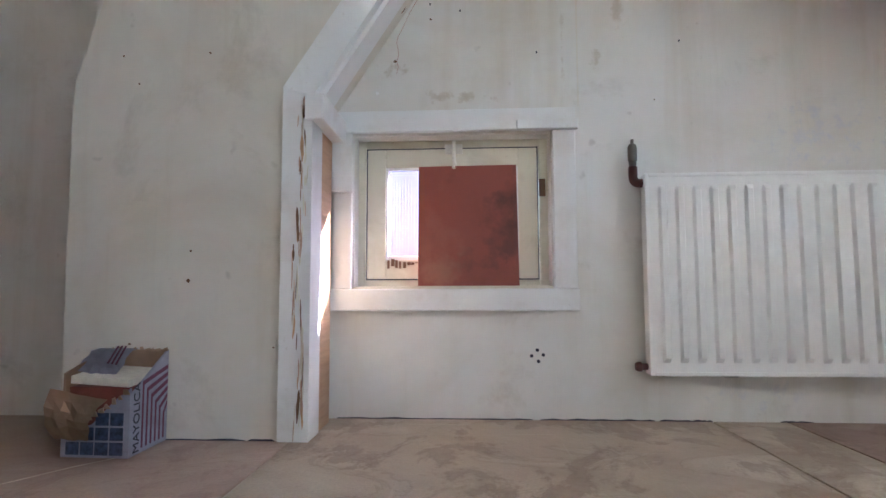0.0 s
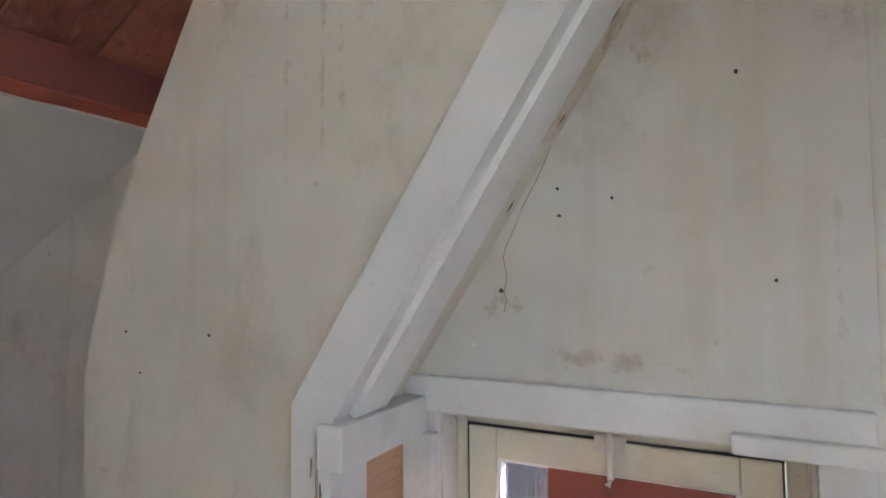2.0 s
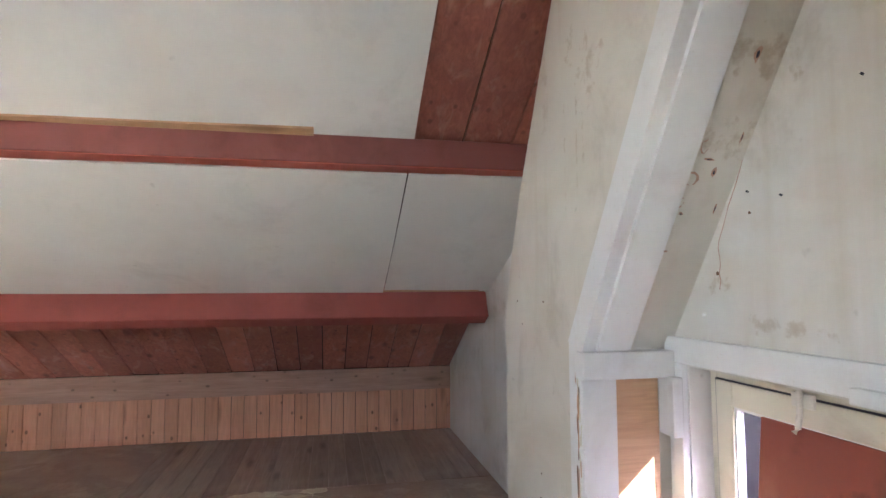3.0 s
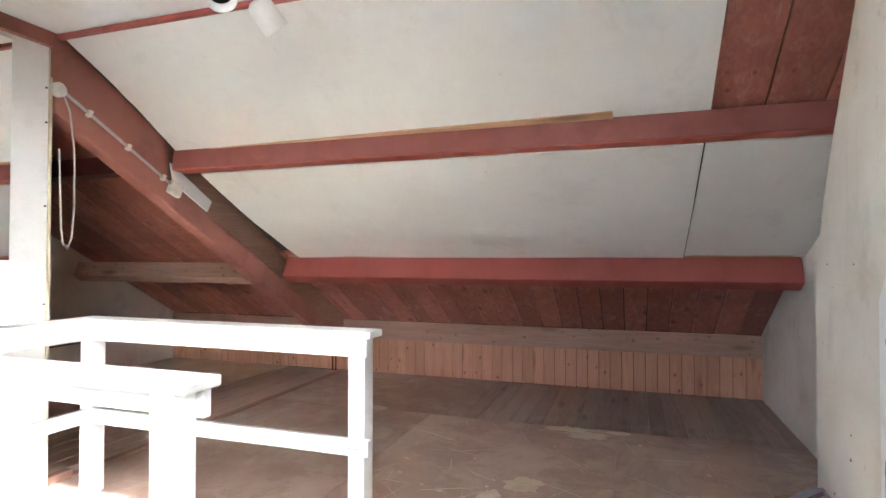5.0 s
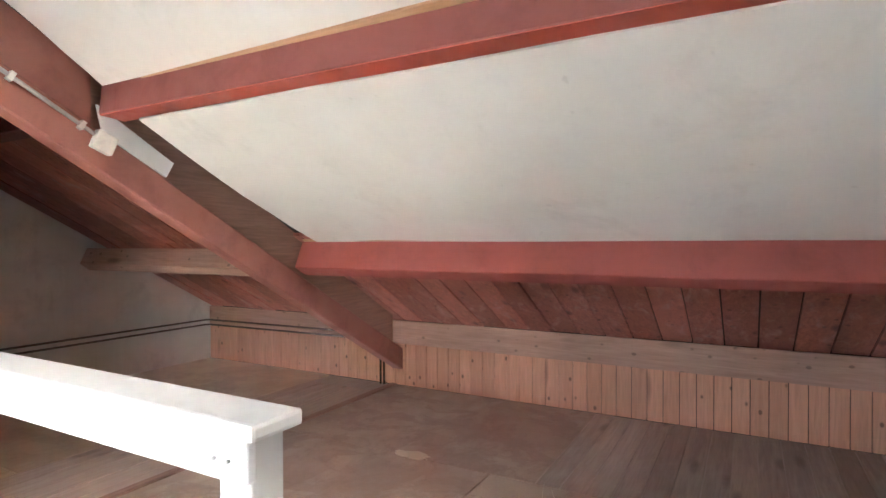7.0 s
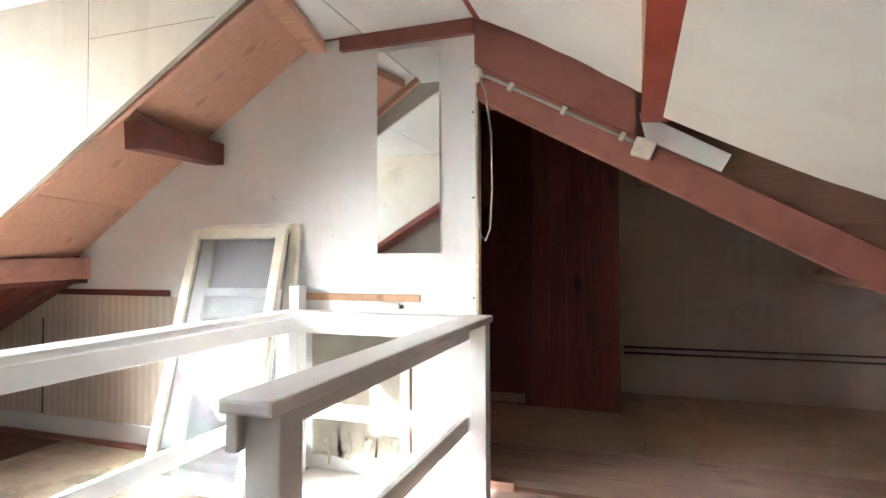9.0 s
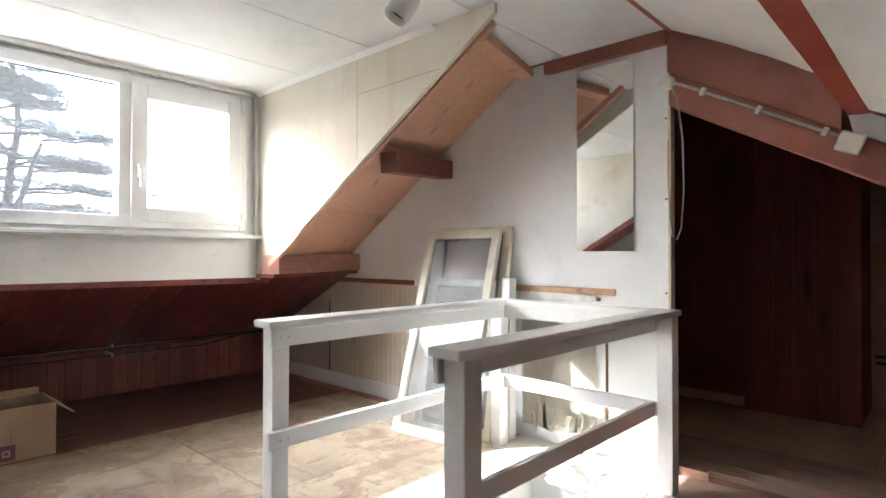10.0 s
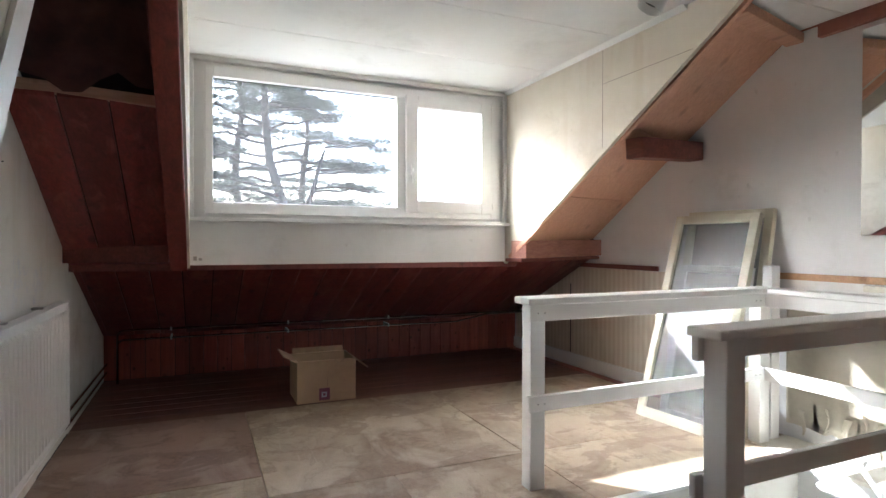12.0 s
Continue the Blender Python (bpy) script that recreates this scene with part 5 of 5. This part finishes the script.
# ---------------------------------------------------------------- cartons
def carton_brown():
    ob = thing("cardboard_box", "open brown cardboard box standing on the floor under the dormer", "box", at=(3.12, 0.04, 0))

    def add(name, bm, mat, label=""):
        o = part(name, bm, mat, None, label)
        o.location, o.parent = -ob.location, ob
        return o
    def under(o, host):
        h = [c for c in ob.children if c.name.split(".")[0] == host][0]
        o.parent, o.location = h, (0, 0, 0)

    x0, x1, y0, y1, h, t = 2.955, 3.32, -0.19, 0.275, 0.335, 0.008
    for nm, b in (("front_side", (x0, y0, 0.006, x0 + t, y1, h)), ("back_side", (x1 - t, y0, 0.006, x1, y1, h)), ("end_side", (x0 + t, y0, 0.006, x1 - t, y0 + t, h)), ("end_side", (x0 + t, y1 - t, 0.006, x1 - t, y1, h)), ("bottom", (x0 + t, y0 + t, 0.006, x1 - t, y1 - t, 0.014))):
        bm = bm_new()
        box(bm, *b)
        add(nm, bm, M_CARTON)
    for b, hinge, ang, ax in (((x1, y0 + 0.02, h, x1 + t, y1 - 0.02, h + 0.045), (x1, 0, h), 12, "y"), ((x0, y1, h, x1, y1 + t, h + 0.11), (0, y1, h), -62, "x"), ((x0, y0 - t, h, x1, y0, h + 0.13), (0, y0, h), 128, "x")):
        bm = bm_new()
        vs = box(bm, *b)
        bmesh.ops.rotate(bm, cent=hinge, matrix=Matrix.Rotation(radians(ang), 3, ax.upper()), verts=vs)
        add("flap", bm, M_CARTON_IN, "inner flap")
    bm = bm_new()
    box(bm, x0 - 0.002, 0.02, 0.02, x0 + 0.001, 0.105, 0.115)
    under(add("printed_mark", bm, M_INK_PLUM, "dark purple printed square"), "front_side")
    bm = bm_new()
    ring_x(bm, 0.045, 0.045, 0.085, 0.085, 0.010, x0 - 0.004, x0 - 0.002, 0)
    under(add("printed_symbol", bm, M_PRINT, "pale printed symbol"), "front_side")
    bm = bm_new()
    box(bm, x0 - 0.0015, 0.036, 0.12, x0 + 0.001, 0.042, h - 0.002)
    add("seam", bm, M_CARTON_IN)


carton_brown()


def carton_printed():
    FL, FR, BR, BL = Vector((-0.655, 1.212, 0)), Vector((-0.446, 1.204, 0)), Vector((-0.452, 1.412, 0)), Vector((-0.668, 1.412, 0))
    h = 0.295
    ob = thing("printed_box", "torn blue and plum printed carton with papers beside the breast", "box", at=(-0.55, 1.3, 0))

    def add(name, bm, mat, label="", smooth=False):
        o = part(name, bm, mat, None, label, smooth)
        o.location, o.parent = -ob.location, ob
        return o

    def sheet(bm, pts, off):
        hexa(bm, pts, [tuple(Vector(p) + Vector(off)) for p in pts])
    Z = Vector((0, 0, 1))
    bm = bm_new()
    sheet(bm, [FR + Z * 0.006, BR + Z * 0.006, BR + Z * h, FR + Z * (h - 0.115)], (-0.007, 0, 0))
    side = add("printed_side", bm, M_PRINT)
    bm = bm_new()
    sheet(bm, [BL + Z * 0.006, BR + Z * 0.006, BR + Z * h, BL + Z * h], (0, -0.007, 0))
    add("back_side", bm, M_CARTON_IN)
    bm = bm_new()
    sheet(bm, [FL + Z * 0.006, BL + Z * 0.006, BL + Z * h, FL + Z * (h - 0.05)], (0.007, 0, 0))
    add("end_side", bm, M_CARTON_IN)
    bm = bm_new()
    lo = [FL + Z * 0.006, FR + Z * 0.006, FR + Z * 0.205, FL.lerp(FR, 0.75) + Z * 0.165, FL.lerp(FR, 0.45) + Z * 0.10, FL + Z * 0.075]
    a = [bm.verts.new(p) for p in lo]
    b = [bm.verts.new(p + Vector((0, 0.007, 0))) for p in lo]
    bm.faces.new(a)
    bm.faces.new(b)
    for i in range(6):
        bm.faces.new((a[i], a[(i + 1) % 6], b[(i + 1) % 6], b[i]))
    front = add("printed_front", bm, M_PRINT, "torn printed front")
    # blue panel grid on the front
    for i in range(4):
        for j in range(3):
            if j == 2 and i < 2:
                continue
            bm = bm_new()
            f0, f1 = 0.08 + i * 0.215, 0.08 + i * 0.215 + 0.19
            p, q = FL.lerp(FR, f0), FL.lerp(FR, f1)
            z0 = 0.014 + j * 0.042
            sheet(bm, [p + Z * z0, q + Z * z0, q + Z * (z0 + 0.036), p + Z * (z0 + 0.036)], (0, -0.002, 0))
            o = add("blue_panel", bm, M_INK_BLUE, "blue printed panel")
            o.parent, o.location = front, (0, 0, 0)
    # nested plum chevrons on the side
    d = (BR - FR)
    for k in range(6):
        s = 0.30 + k * 0.115
        bm = bm_new()
        p = FR + d * s
        zt = 0.215 + 0.012 * k - 0.035 * k
        sheet(bm, [p + Z * 0.02, p + d * 0.03 + Z * 0.02, p + d * 0.03 + Z * zt, p + Z * zt], (0.002, 0, 0))
        sheet(bm, [p + Z * (zt - 0.012), FR + d * 0.98 + Z * (zt + 0.02), FR + d * 0.98 + Z * (zt + 0.032), p + Z * zt], (0.002, 0, 0))
        o = add("plum_stripe", bm, M_INK_PLUM, "plum printed stripe")
        o.parent, o.location = side, (0, 0, 0)
    # paper, book and the torn flap
    bm = bm_new()
    sheet(bm, [FL + Vector((0.015, 0.01, 0.215)), FR + Vector((-0.012, 0.01, 0.205)), BR + Vector((-0.012, -0.012, 0.215)), BL + Vector((0.012, -0.012, 0.225))], (0, 0, 0.022))
    add("paper_bundle", bm, M_PAPERBOOK, "stack of yellowed paper")
    bm = bm_new()
    sheet(bm, [FL + Vector((0.012, 0.012, 0.02)), FR + Vector((-0.012, 0.012, 0.02)), BR + Vector((-0.012, -0.012, 0.02)), BL + Vector((0.012, -0.012, 0.02))], (0, 0, 0.185))
    add("book", bm, M_REDBOARD, "red-brown bound volume")

    def crumple(name, c, mat, label):
        bm = bm_new()
        g = []
        for i in range(7):
            g.append([bm.verts.new(tuple(c(i / 6, j / 6) + Vector((noise.noise(Vector((i * 0.9, j * 0.8, 1))), noise.noise(Vector((i * 0.8, j, 5))), noise.noise(Vector((i, j * 0.7, 9))))) * 0.010)) for j in range(7)])
        for i in range(6):
            for j in range(6):
                bm.faces.new((g[i][j], g[i + 1][j], g[i + 1][j + 1], g[i][j + 1]))
        bmesh.ops.solidify(bm, geom=list(bm.faces), thickness=0.004)
        add(name, bm, mat, label)
    crumple("torn_flap", lambda u, v: FL.lerp(FR, -0.12 + 0.82 * u * (1 - 0.35 * v) + 0.1 * v) + Vector((0, -0.02 - 0.035 * math.sin(math.pi * v), 0.205 - 0.145 * v - 0.03 * u * (1 - v))), M_CARTON, "torn bare cardboard flap")
    def flap_at(u, v):
        return BL.lerp(BR, -0.10 + 0.60 * u) + Vector((0.03 * v, -0.15 * v, h + 0.004 - 0.055 * v * v - 0.02 * u * v))
    crumple("top_flap", flap_at, M_PRINT, "bent printed top flap")
    for k in range(3):
        bm = bm_new()
        u = 0.56 + 0.10 * k
        a, b2, c, e = (flap_at(u, 0.15), flap_at(u + 0.045, 0.15), flap_at(u + 0.145, 0.8), flap_at(u + 0.10, 0.8))
        sheet(bm, [p + Z * 0.011 for p in (a, b2, c, e)], (0, 0, 0.002))
        add("plum_stripe", bm, M_INK_PLUM, "plum printed stripe")
    # crumpled, torn edges of the front and the back
    for p, q, z0, z1 in ((FL, FR, 0.09, 0.20), (BL, BR, h - 0.006, h - 0.004)):
        for k in range(11):
            bm = bm_new()
            f = (k + 0.5) / 11
            c = p.lerp(q, f) + Z * (z0 + (z1 - z0) * f ** 1.5) + Vector((0, -0.004, 0))
            w, hh = rnd.uniform(0.006, 0.012), rnd.uniform(0.006, 0.016)
            sheet(bm, [c + Vector((-w, 0, -0.006)), c + Vector((w, 0, -0.006)), c + Vector((w * rnd.uniform(0.1, 0.9), -rnd.uniform(0, 0.012), hh)), c + Vector((-w * rnd.uniform(0.1, 0.9), -rnd.uniform(0, 0.012), hh * rnd.uniform(0.4, 1)))], (0, 0.003, 0))
            add("torn_edge", bm, M_CARTON)
    # the word on the side, running upwards
    cu = bpy.data.curves.new("lettering", "FONT")
    cu.body = "MAYOLICA"
    cu.size, cu.extrude = 0.041 * U, 0.0006
    cu.materials.append(M_INK_DARK)
    t = new("lettering", cu)
    dd = d.normalized()
    mm = Matrix((Z, -dd, Vector((1, 0, 0)))).transposed().to_4x4()
    mm.translation = (FR + d * 0.225 + Z * 0.012 + Vector((0.003, 0, 0))) * U
    t.matrix_basis = mm
    t.parent = side


carton_printed()

# ---------------------------------------------------------------- side space
bm = bm_new()
box(bm, -0.76, YB, -0.01, 1.2, -4.45, ZC)
closet = solid("wall_side_closet", bm, M_CLOSET, "dark red boarded closet wall in the side space", "wall", kind="structure")
for i in range(6):
    bm = bm_new()
    x0 = -0.775 + i * 0.145
    box(bm, x0, -4.45, -0.01, x0 + 0.14, -4.43, zr(min(-0.1, x0)) - 0.02, 0.004)
    part("board", bm, M_CLOSET, closet)
bm = bm_new()
box(bm, 0.02, -4.43, 0.02, 0.9, -4.415, 0.10, 0.004)
solid("baseboard_side", bm, M_PLATE, "dusty skirting in the side space", "baseboard", kind="structure")
bm = bm_new()
box(bm, XE - 3.2, YB, -0.01, XE - 3.1, YP - 0.05, ZC)
solid("wall_side_end", bm, M_CLOSET, "dark end of the side space", "wall", kind="structure")

# ---------------------------------------------------------------- outside
bm = bm_new()
box(bm, -400, -400, -8.2, 400, 400, -8.0)
solid("ground", bm, M_GROUND, "grassy ground round the house", "ground", kind="structure")


def cedar(at, height, seed, spread, lean=0.0, label="tall dark cedar with level branches outside the window", sway=0.0, elbow_limb=False):
    """A tapered trunk, level limbs that fork, and flat sprays of needles."""
    r = random.Random(seed)
    ob = thing("cedar_tree", label, "tree", "trees outside", at=at)
    z0 = -8.0 - at[2]
    bm = bm_new()
    tr = [Vector((lean * (k / 12) ** 1.5 * 3 + 0.12 * math.sin(k), 0.15 * math.sin(k * 1.7) + sway * max(0.0, z0 + (height - z0) * k / 12 - 2.0), z0 + (height - z0) * k / 12)) for k in range(13)]
    tube(bm, tr, 0.34, 10, 0.07)
    part("trunk", bm, M_BARK, ob, "", True)
    crown = bm_new()
    limbs = bm_new()

    def spray(c, size):
        for _ in range(int(50 * size)):
            a = r.uniform(0, 6.283)
            d = r.random() ** 0.6 * 0.62 * size
            p = c + Vector((math.cos(a) * d * 0.8, math.sin(a) * d * 1.25, r.gauss(0, 0.055 * size)))
            for _k in range(5):
                q = p + Vector((r.gauss(0, 0.08), r.gauss(0, 0.08), r.gauss(0, 0.03)))
                b = r.uniform(0, 6.283)
                s = r.uniform(0.10, 0.24)
                e = Vector((math.cos(b) * s, math.sin(b) * s, r.uniform(-0.02, 0.06)))
                w = Vector((-math.sin(b), math.cos(b), r.uniform(-0.3, 0.3))) * 0.040
                vs = [crown.verts.new(q - w), crown.verts.new(q + w), crown.verts.new(q + e)]
                crown.faces.new(vs)

    for k in range(spread[0]):
        f = 0.52 + 0.46 * k / spread[0]
        i = min(11, int(f * 12))
        base = tr[i].lerp(tr[i + 1], f * 12 - i)
        a = r.uniform(0, 6.283) if r.random() < 0.35 else r.choice((-1.57, 1.57)) + r.gauss(0, 0.45)
        L = spread[1] * (1.15 - f * 0.55) * r.uniform(0.6, 1.1)
        pts = [base]
        for j in range(1, 7):
            pts.append(base + Vector((math.cos(a), math.sin(a), 0)) * L * j / 6 + Vector((r.gauss(0, 0.05), r.gauss(0, 0.05), 0.16 * L * math.sin(j / 6 * 2.4) * r.uniform(0.3, 0.8))))
        tube(limbs, pts, 0.085 * (1.2 - f * 0.6), 6, 0.015)
        for j in (2, 3, 4, 5, 6):
            if r.random() < 0.82:
                for side in (-1, 1):
                    tip = pts[j] + Vector((-math.sin(a) * side, math.cos(a) * side, 0.1)) * r.uniform(0.3, 0.8) + Vector((r.gauss(0, 0.1), r.gauss(0, 0.1), 0))
                    tube(limbs, [pts[j], pts[j].lerp(tip, 0.5) + Vector((0, 0, 0.04)), tip], 0.022, 5, 0.006)
                    if r.random() < 0.72:
                        spray(tip, r.uniform(0.5, 1.0))
    if elbow_limb:
        # a heavy low limb that turns upright and carries level boughs
        up = [Vector((-0.2, -0.05, 2.1)), Vector((-0.3, -0.45, 2.35)), Vector((-0.35, -0.85, 2.65)), Vector((-0.35, -1.05, 3.2)), Vector((-0.3, -1.25, 4.0)), Vector((-0.3, -1.5, 4.8))]
        tube(limbs, up, 0.17, 8, 0.05)
        for i, L in ((2, 2.6), (3, 3.0), (3, 2.2), (4, 3.0), (4, 1.8), (5, 2.4)):
            base = up[i] + Vector((0, 0, r.uniform(-0.2, 0.2)))
            pts = [base + Vector((r.gauss(0, 0.08) * j, -L * j / 6, 0.1 * L * math.sin(j / 6 * 2.6) * r.uniform(0.2, 0.8))) for j in range(7)]
            tube(limbs, pts, 0.05, 6, 0.012)
            for j in (2, 3, 4, 5, 6):
                tip = pts[j] + Vector((r.uniform(-0.5, 0.5), r.uniform(-0.4, 0.2), r.uniform(0.0, 0.15)))
                tube(limbs, [pts[j], tip], 0.02, 5, 0.006)
                spray(tip, r.uniform(0.6, 1.0))
    part("limbs", limbs, M_BARK, ob)
    part("crown", crown, M_NEEDLE, ob)
    return ob


cedar((20.0, -1.9, 0), 10.5, 3, (36, 5.2), -0.08, sway=0.15, elbow_limb=True)
cedar((22.5, -0.5, 0), 9.5, 11, (18, 2.8), -0.02, "slim cedar with bare lower stems behind the first tree")
cedar((24.0, -3.4, 0), 8.8, 23, (14, 2.4), 0.02, "thin bare-stemmed cedar standing behind the others")

# ---------------------------------------------------------------- boards of roof, walls and floor
def boards_on_slope(parent, y0, y1, w, xa, xb, zf, drop, mat, name="roof_board", th=0.022):
    """Boards side by side along y, each running down the slope from xa to xb; alike widths share a mesh."""
    meshes = []
    for k in range(3):
        bm = bm_new()
        gap = 0.010
        wk = w
        za, zb = zf(xa) - drop, zf(xb) - drop
        hexa(bm, [(xa, gap / 2, za), (xb, gap / 2, zb), (xb, wk - gap / 2, zb), (xa, wk - gap / 2, za)],
             [(xa, gap / 2, za + th), (xb, gap / 2, zb + th), (xb, wk - gap / 2, zb + th), (xa, wk - gap / 2, za + th)])
        meshes.append(finish(name, bm, mat))
    i = 0
    y = y0
    while y < y1 - 0.02:
        ob = new(name, meshes[i % 3])
        ob.location = (0, y * U, rnd.uniform(-0.004, 0.004))
        if y + w > y1:
            ob.scale.y = (y1 - y) / w
        ob.parent = parent
        y += w
        i += 1


roof_w, roof_e = bpy.data.objects["roof_west"], bpy.data.objects["roof_east"]
boards_on_slope(roof_w, YB, YN, 0.205, XW - 0.03, -2.33, zr, -0.02, M_ROOFX)
boards_on_slope(roof_w, 1.0, YN, 0.262, -1.04, -0.09, zr, 0.0, M_ROOFX)
boards_on_slope(roof_w, YB, -2.66, 0.235, -2.42, -0.09, zr, -0.02, M_ROOFX)
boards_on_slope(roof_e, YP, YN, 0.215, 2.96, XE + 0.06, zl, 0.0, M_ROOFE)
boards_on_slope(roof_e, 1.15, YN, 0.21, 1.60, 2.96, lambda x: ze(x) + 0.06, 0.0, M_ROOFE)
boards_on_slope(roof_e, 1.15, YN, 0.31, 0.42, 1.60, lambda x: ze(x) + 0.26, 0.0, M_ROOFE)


def planks_on_wall(parent, x, y0, y1, w, h, mat, th=0.018):
    bm = bm_new()
    box(bm, x - th, 0.0026, 0.0, x, w - 0.0026, h, 0.003)
    me = finish("plank", bm, mat)
    y = y0
    while y < y1 - 0.02:
        ob = new("plank", me)
        ob.location = (rnd.uniform(-0.002, 0.002), y * U, 0)
        if y + w > y1:
            ob.scale.y = (y1 - y) / w
        ob.parent = parent
        y += w


planks_on_wall(knee_w, XW, YB, YN, 0.112, 0.387, M_KNEE)
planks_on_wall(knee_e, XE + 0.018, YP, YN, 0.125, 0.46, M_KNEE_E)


def floor_planks(x0, x1, y0, y1, w, mat, along="x"):
    bm = bm_new()
    if along == "x":
        box(bm, x0, 0.003, -0.03, x1, w - 0.003, 0.0, 0.002)
    else:
        box(bm, 0.003, y0, -0.03, w - 0.003, y1, 0.0, 0.002)
    me = finish("floor_plank", bm, mat)
    a, b = (y0, y1) if along == "x" else (x0, x1)
    while a < b - 0.02:
        ob = new("floor_plank", me)
        ob.location = (0, a * U, rnd.uniform(-0.003, 0.0)) if along == "x" else (a * U, 0, rnd.uniform(-0.003, 0.0))
        if a + w > b:
            if along == "x":
                ob.scale.y = (b - a) / w
            else:
                ob.scale.x = (b - a) / w
        ob.parent = floor
        a += w


floor_planks(XW, -2.26, -0.75, YN, 0.135, M_FPLANK)
floor_planks(2.955, XE, YP, YN, 0.15, M_DPLANK, "y")
floor_planks(-3.4, 0.0, -3.42, -2.62, 0.16, M_SPLANK)


def sheet(x0, y0, x1, y1, mat, top=0.0):
    bm = bm_new()
    box(bm, x0 + 0.003, y0 + 0.003, -0.02, x1 - 0.003, y1 - 0.003, top, 0.003)
    part("chipboard_sheet", bm, mat, floor)


for x0, x1 in ((1.42, 2.95),):
    for y0, y1 in ((YP, -0.83), (-0.83, 0.66)):
        sheet(x0, y0, x1, y1, M_FLOOR)
sheet(1.42, 0.66, 1.69, YN, M_FLOOR)
sheet(1.69, 0.66, 2.95, YN, M_FLOOR3)
sheet(SX1, SY0, 1.42, -0.83, M_FLOOR)
sheet(1.0, YP, 1.42, SY0, M_FLOOR)
sheet(SX1, -0.83, 1.42, SY1, M_FLOOR)
sheet(-0.05, SY1, 1.42, 0.66, M_FLOOR)
sheet(-0.05, 0.66, 1.42, YN, M_FLOOR)
sheet(-2.25, -1.02, SX0, 0.5, M_FLOORW)
sheet(-2.25, 0.5, SX0, YN, M_FLOORW)
sheet(-2.25, YP - 0.04, SX0, -1.02, M_FLOORW)
sheet(XW, YP - 0.04, -2.25, -0.75, M_FLOORW)
sheet(XW, YB, -0.95, -3.42, M_FLOORS)
sheet(-0.95, YB, 0.9, -3.42, M_FLOORS)
bm = bm_new()
box(bm, SX0 - 0.037, YP - 0.037, -0.02, 0.997, SY0 - 0.003, 0.004, 0.003)
part("ledge_board", bm, M_LEDGE, floor, "white painted board beside the stair opening")
bm = bm_new()
box(bm, XW, YP - 0.10, -0.012, -0.2, YP - 0.04, 0.010, 0.004)
solid("trim_sole_plate", bm, M_SOLE, "worn red sole plate across the floor under the truss", "trim", kind="structure")
bm = bm_new()
box(bm, -0.26, -2.66, -0.01, -0.10, -2.60, 0.05, 0.006)
solid("sole_offcut", bm, M_BACK, "short dark timber at the foot of the partition", "timber")


def blotch(x, y, rx, ry, seed, mat, label, top=0.003):
    r = random.Random(seed)
    bm = bm_new()
    n = 22
    prism(bm, [(x + rx * math.cos(2 * math.pi * k / n) * r.uniform(0.6, 1.15), y + ry * math.sin(2 * math.pi * k / n) * r.uniform(0.6, 1.15)) for k in range(n)], "z", -0.01, top)
    part("torn_patch", bm, mat, floor, label)


blotch(-2.19, 0.12, 0.07, 0.20, 1, M_FLOOR2, "torn pale patch in the floor covering")
blotch(-2.08, 0.30, 0.10, 0.16, 2, M_FLOOR2, "torn pale patch in the floor covering")
blotch(-2.20, 0.52, 0.05, 0.09, 3, M_FLOOR2, "torn pale patch in the floor covering")
blotch(-1.02, 0.0, 0.12, 0.12, 4, M_FLOOR2, "pale scraped patch on the chipboard")
blotch(-0.80, -0.15, 0.10, 0.07, 6, M_FLOOR2, "pale scraped patch on the chipboard")
blotch(-2.28, -1.55, 0.06, 0.13, 5, M_FLOOR2, "torn pale patch in the floor covering")

# scratches and pale chips in the brown boards
for k in range(70):
    x, y = rnd.uniform(-2.2, -0.5), rnd.uniform(-1.0, 1.35)
    a, n, w = rnd.gauss(0.6, 0.7), rnd.uniform(0.04, 0.26), rnd.uniform(0.0012, 0.0032)
    if k % 4 == 0:
        n, w = rnd.uniform(0.012, 0.03), rnd.uniform(0.006, 0.014)
    d, e = Vector((math.cos(a), math.sin(a))), Vector((-math.sin(a), math.cos(a)))
    c, q = Vector((x, y)), rnd.uniform(-0.08, 0.08)
    pts = [c - d * n, c + e * (w + q * n), c + d * n, c + e * (q * n - w)]
    bm = bm_new()
    prism(bm, [tuple(p) for p in pts], "z", -0.004, 0.0012)
    part("scratch", bm, M_FLOOR2, floor)
